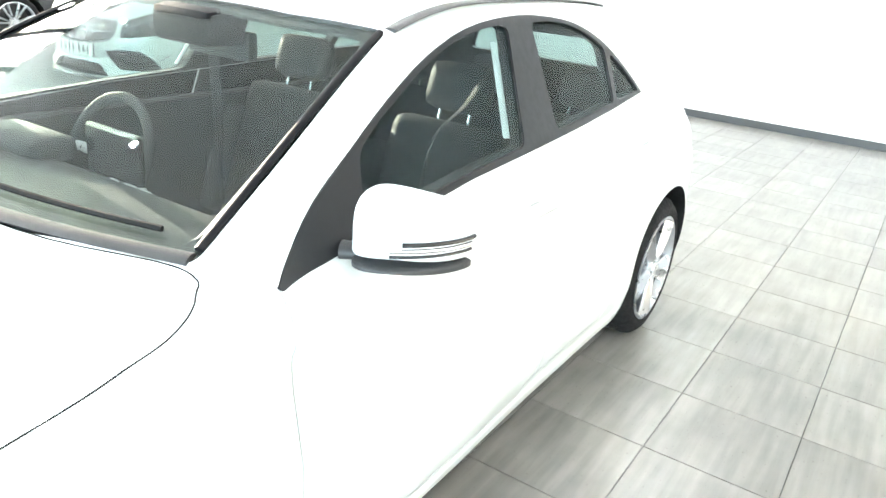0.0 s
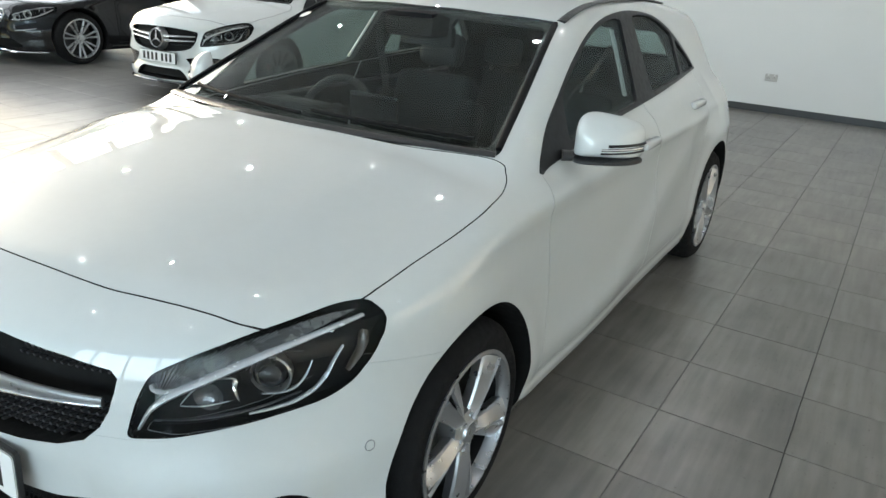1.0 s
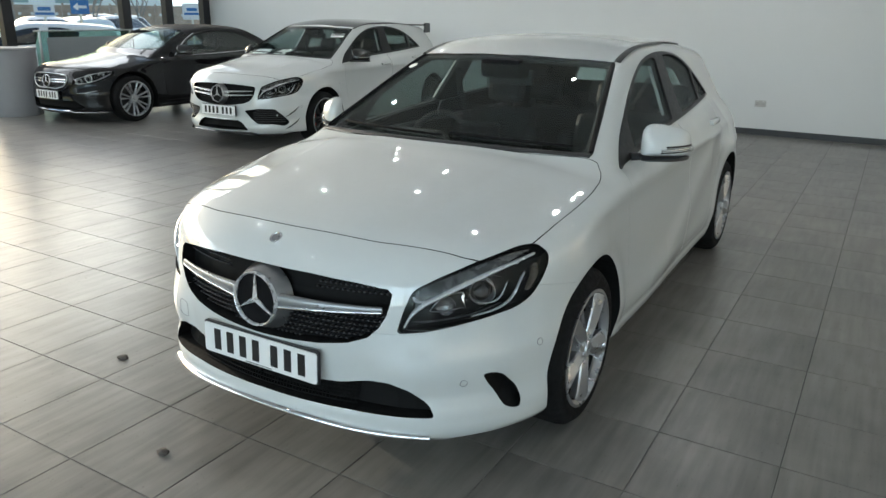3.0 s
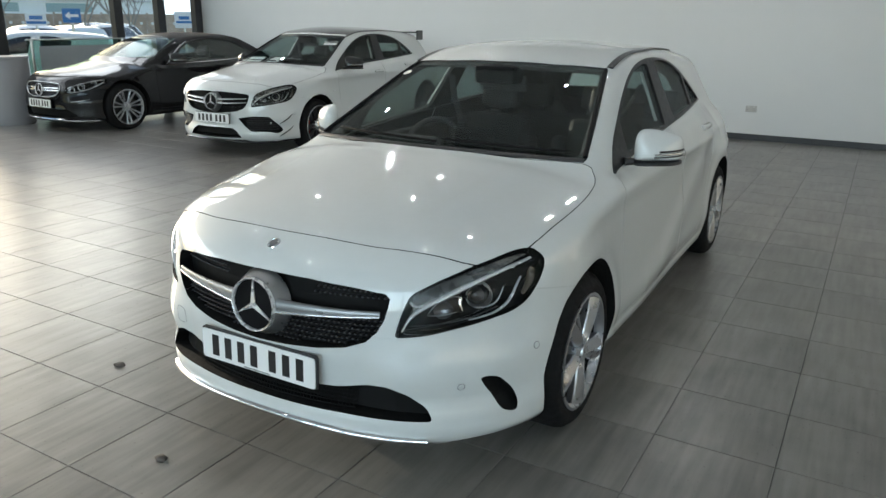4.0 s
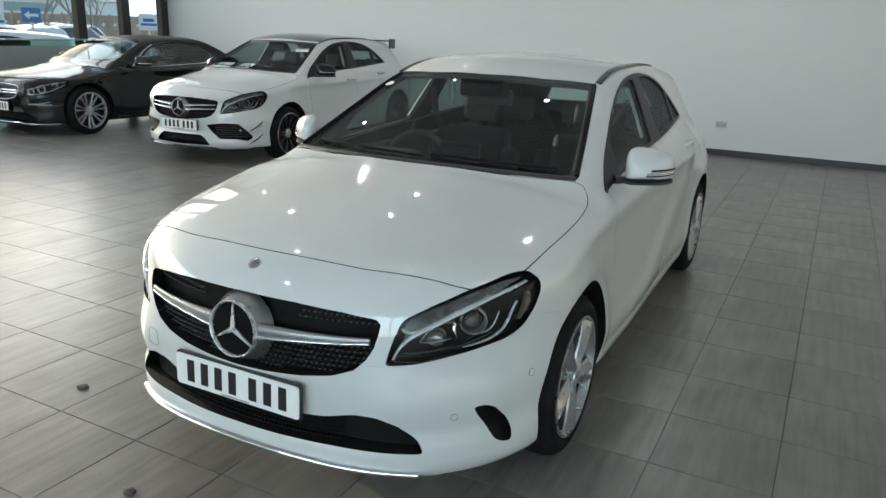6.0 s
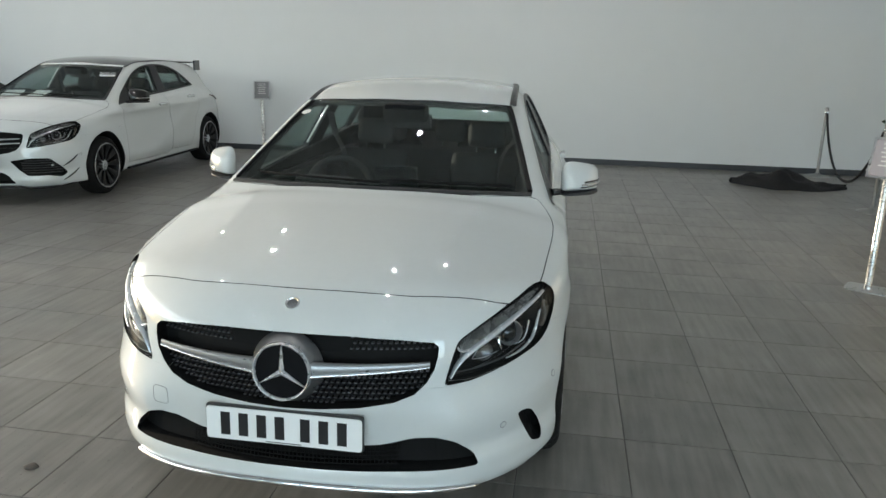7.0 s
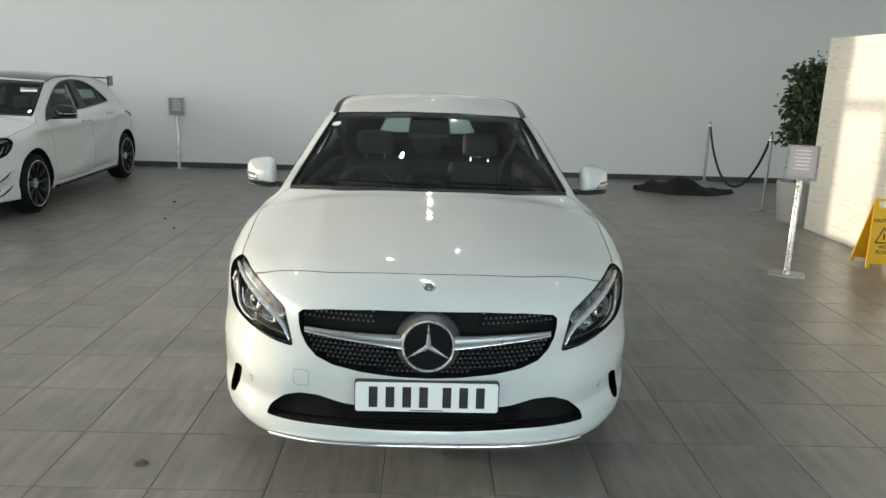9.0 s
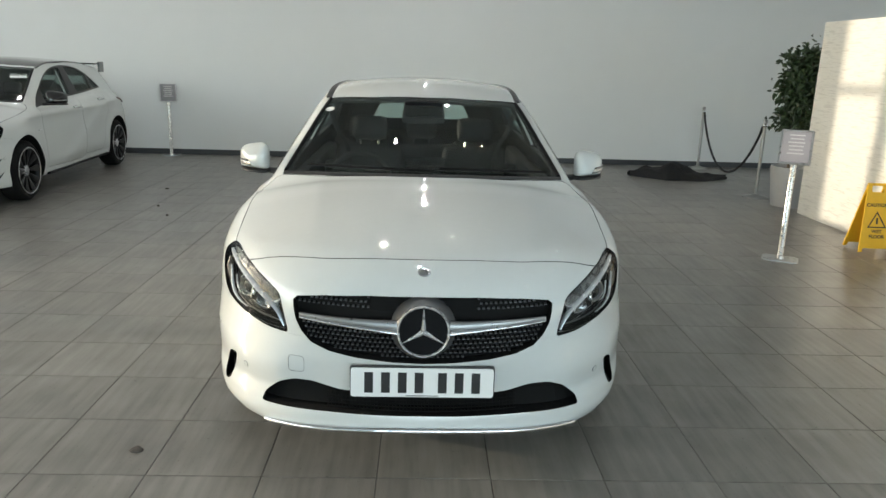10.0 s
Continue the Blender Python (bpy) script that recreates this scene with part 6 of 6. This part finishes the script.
# double power socket on the back wall
sock = tagged(new("power_socket"), "white double power socket on the back wall", "socket")
sock.location = (0.275, Y_BACK, 0.43)
bm = bmesh.new()
box(bm, -0.073, 0.073, -0.012, -0.0005, -0.043, 0.043, 0.004)
part("face_plate", bm, material("socket_white", (0.46, 0.46, 0.45), 0.35, grain=0.03), sock)
for x in (-0.035, 0.035):
    for dx, dz in ((0, 0.006), (-0.011, -0.012), (0.011, -0.012)):
        bm = bmesh.new()
        box(bm, x + dx - 0.003, x + dx + 0.003, -0.0128, -0.0115, dz - 0.004, dz + 0.004)
        part("pin_hole", bm, VOID, sock)
    bm = bmesh.new()
    box(bm, x - 0.007, x + 0.007, -0.0155, -0.0118, 0.022, 0.036, 0.001)
    part("switch", bm, PLATE_WHITE, sock)

# scraps on the floor
SCRAP = material("dry_scrap", (0.075, 0.064, 0.055), 0.8, grain=0.5, grain_scale=60)
for x, y, r in ((-1.156, 0.244, 0.030), (-0.36, -0.185, 0.026), (-2.98, 6.24, 0.02), (-2.74, 5.22, 0.014), (-2.50, 4.76, 0.013)):
    bm = bmesh.new()
    bmesh.ops.create_icosphere(bm, subdivisions=2, radius=1)
    for v in bm.verts:
        k = 1 + 0.35 * noise.noise(v.co * 1.7 + Vector((x, y, 0)) * 5)
        v.co = Vector((v.co.x * r * k, v.co.y * r * 0.75 * k, max(0.0, (v.co.z + 0.4) * 0.011 * k)))
    ob = smooth(part("debris", bm, SCRAP), 60)
    ob.location = (x, y, 0.0)
    tagged(ob, "small dark dry scrap lying on the floor tiles", "debris", "scraps on the floor")


# ---- outside, seen through the glass ----
ASPHALT = material("asphalt", (0.24, 0.24, 0.24), 0.9, grain=0.25, grain_scale=3, bump=0.4, bump_scale=60)
bm = bmesh.new()
bmesh.ops.create_grid(bm, x_segments=8, y_segments=8, size=400)
ground = part("ground", bm, ASPHALT)
ground.location = (0, 0, -0.21)
tagged(ground, "grey asphalt car park outside the showroom", "ground", kind="structure")
PARKED_WHITE = material("bright_white_paint", (0.86, 0.87, 0.87), 0.3, coat=1.0, grain=0.02, grain_scale=200)
parked = tagged(far_car("parked_car", PARKED_WHITE), "white hatchback car parked outside the windows", "car", "cars parked outside")
parked.matrix_basis = pose(-14.9, 5.7, -0.21, 0, 0, -32)
for x, y, a in ((-20.6, 12.9, 70), (-24.6, 15.6, 250), (-25.0, 19.2, 64), (-27.5, 14.0, 68), (-22.5, 17.2, 70), (-29.0, 21.0, 66)):
    copy_thing(parked, pose(x, y, -0.21, 0, 0, a))

BRICK = material("brown_fence", (0.46, 0.35, 0.27), 0.9, grain=0.4, grain_scale=2.5, bump=0.4, bump_scale=20)
FENCE_DIR = Vector((-34.4 + 39.9, 29.97 - 22.2)).normalized()
SIGN_PALE = material("pale_marker", (0.75, 0.75, 0.73), 0.6, grain=0.05)
fence = tagged(new("fence"), "brown boarded fence along the car park", "fence")
for k in range(-12, 22):
    c = Vector((-37.5, 25.5)) + FENCE_DIR * (k * 2.4)
    m = Matrix.Translation((c.x, c.y, -0.21)) @ Matrix.Rotation(math.atan2(FENCE_DIR.y, FENCE_DIR.x), 4, "Z")
    bm = bmesh.new()
    t = bmesh.new()
    box(t, -1.18, 1.18, -0.03, 0.03, 0, 1.9 + 0.03 * math.sin(k * 7))
    join(bm, t, m)
    part("fence_panel", bm, BRICK, fence)
    bm = bmesh.new()
    t = bmesh.new()
    box(t, 1.19, 1.29, -0.06, 0.06, 0, 2.0)
    join(bm, t, m)
    part("fence_post", bm, BRICK, fence)
    for dx in (-0.9, -0.3, 0.3, 0.9):
        bm = bmesh.new()
        t = bmesh.new()
        rod(t, (dx, -0.045, 1.42), (dx, -0.031, 1.42), 0.085, 0.085, 10)
        join(bm, t, m)
        part("round_marker", bm, SIGN_PALE, fence)

CLADDING = material("pale_cladding", (0.86, 0.89, 0.90), 0.6, grain=0.08, grain_scale=0.6)
TEAL = material("teal_pane", (0.30, 0.42, 0.44), 0.3, grain=0.05)
house = tagged(new("warehouse"), "pale blue-grey clad warehouse far behind the fence", "building")
ang = math.atan2(FENCE_DIR.y, FENCE_DIR.x)
base = Matrix.Translation((-66, 42, -0.21)) @ Matrix.Rotation(ang, 4, "Z")
bm = bmesh.new()
t = bmesh.new()
box(t, -40, 9, -8, 8, 0, 3.1)
join(bm, t, base)
part("wall", bm, CLADDING, house)
bm = bmesh.new()
t = bmesh.new()
prism(t, [(-8.4, 3.1), (8.4, 3.1), (0, 3.8)], "x", -40.3, 9.3)
join(bm, t, base)
part("roof", bm, material("roof_sheet", (0.6, 0.62, 0.64), 0.5, grain=0.1, grain_scale=1), house)
for k in range(8):
    bm = bmesh.new()
    t = bmesh.new()
    box(t, -38 + 5.5 * k, -34.5 + 5.5 * k, -8.08, -7.98, 2.1, 2.8)
    join(bm, t, base)
    part("window", bm, TEAL, house)

BARK = material("grey_bark", (0.30, 0.27, 0.24), 0.9, grain=0.3, grain_scale=10)


def bare_tree(seed, high):
    """A leafless tree: a tapering trunk that forks into limbs and twigs."""
    rng = random.Random(seed)
    root = tagged(new("tree"), "bare leafless tree at the edge of the car park", "tree", "bare trees")
    trunk, twigs = bmesh.new(), bmesh.new()

    def grow(p, d, length, r, depth):
        pts, q = [p], p
        for _ in range(3):
            d = (d + Vector((rng.gauss(0, 0.12), rng.gauss(0, 0.12), rng.gauss(0.03, 0.06)))).normalized()
            q = q + d * length / 3
            pts.append(q)
        tube(trunk if depth < 2 else twigs, pts, [r, r * 0.9, r * 0.78, r * 0.65], 6 if depth < 2 else 4)
        if depth < 5:
            for _ in range(3 if depth else 4):
                a = rng.random() * 6.28
                side = Vector((math.cos(a), math.sin(a), 0.25))
                grow(pts[rng.choice((2, 3))], (d * 0.75 + side * rng.uniform(0.4, 0.8)).normalized(), length * rng.uniform(0.6, 0.78), r * 0.55, depth + 1)

    grow(Vector((0, 0, 0)), Vector((0, 0, 1)), high * 0.26, high * 0.010, 0)
    part("trunk", trunk, BARK, root)
    tagged(part("twigs", twigs, BARK, root), kind="stuff")
    return root


for k, (x, y, h) in enumerate(((-27.6, 15.6, 6.5), (-26.2, 17.7, 7.0), (-26.7, 20.4, 6.0), (-31.0, 22.8, 7.5), (-33.0, 16.5, 7.0))):
    bare_tree(20 + k, h).location = (x, y, -0.21)


def board(name, label, x, y, z, wide, high, mat, turn, marks):
    e = tagged(new(name), label, "sign")
    e.matrix_basis = pose(x, y, -0.21, 0, 0, turn)
    bm = bmesh.new()
    rod(bm, (0, 0.03, 0), (0, 0.03, z + high / 2 + 0.21), 0.035, 0.035, 10)
    part("post", bm, SATIN, e)
    bm = bmesh.new()
    prism(bm, rounded([(-wide / 2, z + 0.21 - high / 2), (wide / 2, z + 0.21 - high / 2), (wide / 2, z + 0.21 + high / 2), (-wide / 2, z + 0.21 + high / 2)], 0.03), "y", -0.02, 0.0)
    face = part("board", bm, mat, e)
    marks(face, z + 0.21)
    return e


BLUE = material("sign_blue", (0.03, 0.16, 0.42), 0.4, grain=0.05)
SIGN_WHITE = material("sign_white", (0.78, 0.78, 0.78), 0.45, grain=0.03)


def arrow_marks(face, z):
    bm = bmesh.new()
    prism(bm, [(-0.16, z), (-0.04, z + 0.10), (-0.04, z + 0.035), (0.16, z + 0.035), (0.16, z - 0.035), (-0.04, z - 0.035), (-0.04, z - 0.10)], "y", -0.024, -0.0205)
    part("arrow", bm, SIGN_WHITE, face)


def text_marks(face, z):
    for dz, w, h in ((0.06, 0.16, 0.05), (-0.07, 0.24, 0.035)):
        bm = bmesh.new()
        box(bm, -w, w, -0.024, -0.0205, z + dz - h, z + dz + h)
        part("print_bar", bm, BLUE, face)


board("arrow_sign", "blue sign with a white arrow on a post", -16.45, 10.72, 1.58, 0.43, 0.35, BLUE, 58, arrow_marks)
board("notice_board", "white notice board with blue print outside", -18.59, 11.10, 1.46, 0.52, 0.32, SIGN_WHITE, 58, text_marks)
board("notice_board", "white notice board with blue print beside the trees", -17.76, 15.53, 1.49, 0.58, 0.50, SIGN_WHITE, 50, text_marks)

# glowing pale sheet added beyond the car park in place of bright sky
SKY_GLOW = material("sky_glow", (0.86, 0.93, 0.96), 1.0, emit=0.8)
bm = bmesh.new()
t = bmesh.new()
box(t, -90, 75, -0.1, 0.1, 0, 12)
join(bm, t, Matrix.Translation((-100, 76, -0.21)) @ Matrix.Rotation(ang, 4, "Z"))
tagged(part("backdrop", bm, SKY_GLOW), "glowing pale sheet standing in for the bright sky beyond the car park", "backdrop", kind="structure")


# ---- floor tiles ----
def tile_material(name, source):
    """Grey stone-effect porcelain: streaks along y, cloudy stains, a different shade for each tile."""
    m = bpy.data.materials.new(name)
    m.use_nodes = True
    n, l = m.node_tree.nodes, m.node_tree.links
    b = n["Principled BSDF"]
    geo = n.new("ShaderNodeNewGeometry")
    pick = n.new("ShaderNodeObjectInfo").outputs["Random"] if source == "object" else geo.outputs["Random Per Island"]
    shift = n.new("ShaderNodeVectorMath")
    shift.operation = "MULTIPLY_ADD"
    shift.inputs[1].default_value = (1, 1, 1)
    scl = n.new("ShaderNodeVectorMath")
    scl.operation = "SCALE"
    scl.inputs[0].default_value = (37, 91, 13)
    l.new(pick, scl.inputs["Scale"])
    l.new(geo.outputs["Position"], shift.inputs[0])
    l.new(scl.outputs[0], shift.inputs[2])
    mp = n.new("ShaderNodeMapping")
    mp.inputs["Scale"].default_value = (26, 2.2, 1)
    l.new(shift.outputs[0], mp.inputs[0])
    streak, cloud, fine = n.new("ShaderNodeTexNoise"), n.new("ShaderNodeTexNoise"), n.new("ShaderNodeTexNoise")
    streak.inputs["Scale"].default_value, streak.inputs["Detail"].default_value = 1.0, 5
    cloud.inputs["Scale"].default_value, cloud.inputs["Detail"].default_value = 3.2, 5
    fine.inputs["Scale"].default_value, fine.inputs["Detail"].default_value = 90, 4
    l.new(mp.outputs[0], streak.inputs["Vector"])
    l.new(shift.outputs[0], cloud.inputs["Vector"])
    l.new(geo.outputs["Position"], fine.inputs["Vector"])
    mix = n.new("ShaderNodeMath")
    mix.operation = "ADD"
    l.new(streak.outputs["Fac"], mix.inputs[0])
    l.new(cloud.outputs["Fac"], mix.inputs[1])
    ramp = n.new("ShaderNodeValToRGB")
    ramp.color_ramp.elements[0].position, ramp.color_ramp.elements[0].color = 0.24, (0.098, 0.094, 0.086, 1)
    ramp.color_ramp.elements[1].position, ramp.color_ramp.elements[1].color = 0.76, (0.262, 0.25, 0.228, 1)
    half = n.new("ShaderNodeMath")
    half.operation = "MULTIPLY"
    half.inputs[1].default_value = 0.5
    l.new(mix.outputs[0], half.inputs[0])
    l.new(half.outputs[0], ramp.inputs[0])
    tone = n.new("ShaderNodeMapRange")
    tone.inputs["To Min"].default_value, tone.inputs["To Max"].default_value = 0.92, 1.08
    l.new(pick, tone.inputs["Value"])
    out = n.new("ShaderNodeVectorMath")
    out.operation = "SCALE"
    l.new(ramp.outputs[0], out.inputs[0])
    l.new(tone.outputs[0], out.inputs["Scale"])
    l.new(out.outputs[0], b.inputs["Base Color"])
    rr = n.new("ShaderNodeMapRange")
    rr.inputs["From Min"].default_value, rr.inputs["From Max"].default_value = 0.1, 0.9
    rr.inputs["To Min"].default_value, rr.inputs["To Max"].default_value = 0.25, 0.34
    l.new(fine.outputs["Fac"], rr.inputs["Value"])
    l.new(rr.outputs[0], b.inputs["Roughness"])
    b.inputs["Specular IOR Level"].default_value = 0.38
    return m


TX, TY, X0, Y0 = 0.4452, 0.4452, 0.278, 0.052
HX, HY = TX / 2 - 0.0016, TY / 2 - 0.0016


def tile_box(cx, cy):
    """Top face, chamfer and sides of one tile."""
    c = 0.0018
    top = [(cx + a * (HX - c), cy + b * (HY - c), 0.0) for a, b in ((-1, -1), (1, -1), (1, 1), (-1, 1))]
    rim = [(cx + a * HX, cy + b * HY, -c) for a, b in ((-1, -1), (1, -1), (1, 1), (-1, 1))]
    low = [(x, y, -0.009) for x, y, _ in rim]
    faces = [(0, 1, 2, 3)]
    for k in range(4):
        j = (k + 1) % 4
        faces += [(4 + k, 4 + j, j, k), (8 + k, 8 + j, 4 + j, 4 + k)]
    return top + rim + low, faces


v, f = tile_box(0, 0)
tile_mesh = bpy.data.meshes.new("tile")
tile_mesh.from_pydata(v, [], f)
tile_mesh.materials.append(tile_material("stone_tile", "object"))
rest_v, rest_f = [], []
LAID = Matrix.Translation((X0, Y0, 0)) @ Matrix.Rotation(-0.008, 4, "Z")   # the way the tiles are laid
for i in range(-25, 21):
    for j in range(-22, 23):
        cx, cy, _ = LAID @ Vector(((i + 0.5) * TX, (j + 0.5) * TY, 0))
        if not (X_GLASS + 0.1 - TX / 2 < cx < X_EAST + TX / 2 and Y_FRONT - 0.1 < cy < Y_BACK + TY / 2):
            continue
        if -7 <= i <= 6 and -4 <= j <= 16:
            t = new("tile", tile_mesh)
            t.matrix_basis = Matrix.Translation((cx, cy, 0)) @ Matrix.Rotation(-0.008, 4, "Z")
            t.parent = floor
        else:
            v, f = tile_box((i + 0.5) * TX, (j + 0.5) * TY)
            k = len(rest_v)
            rest_v += [tuple(LAID @ Vector(q)) for q in v]
            rest_f += [tuple(q + k for q in face) for face in f]
me = bpy.data.meshes.new("floor_tiles")
me.from_pydata(rest_v, [], rest_f)
me.materials.append(tile_material("stone_tile_rest", "island"))
tagged(placed("floor_tiles", me, floor, "grey stone-effect tiles further off"), kind="stuff")
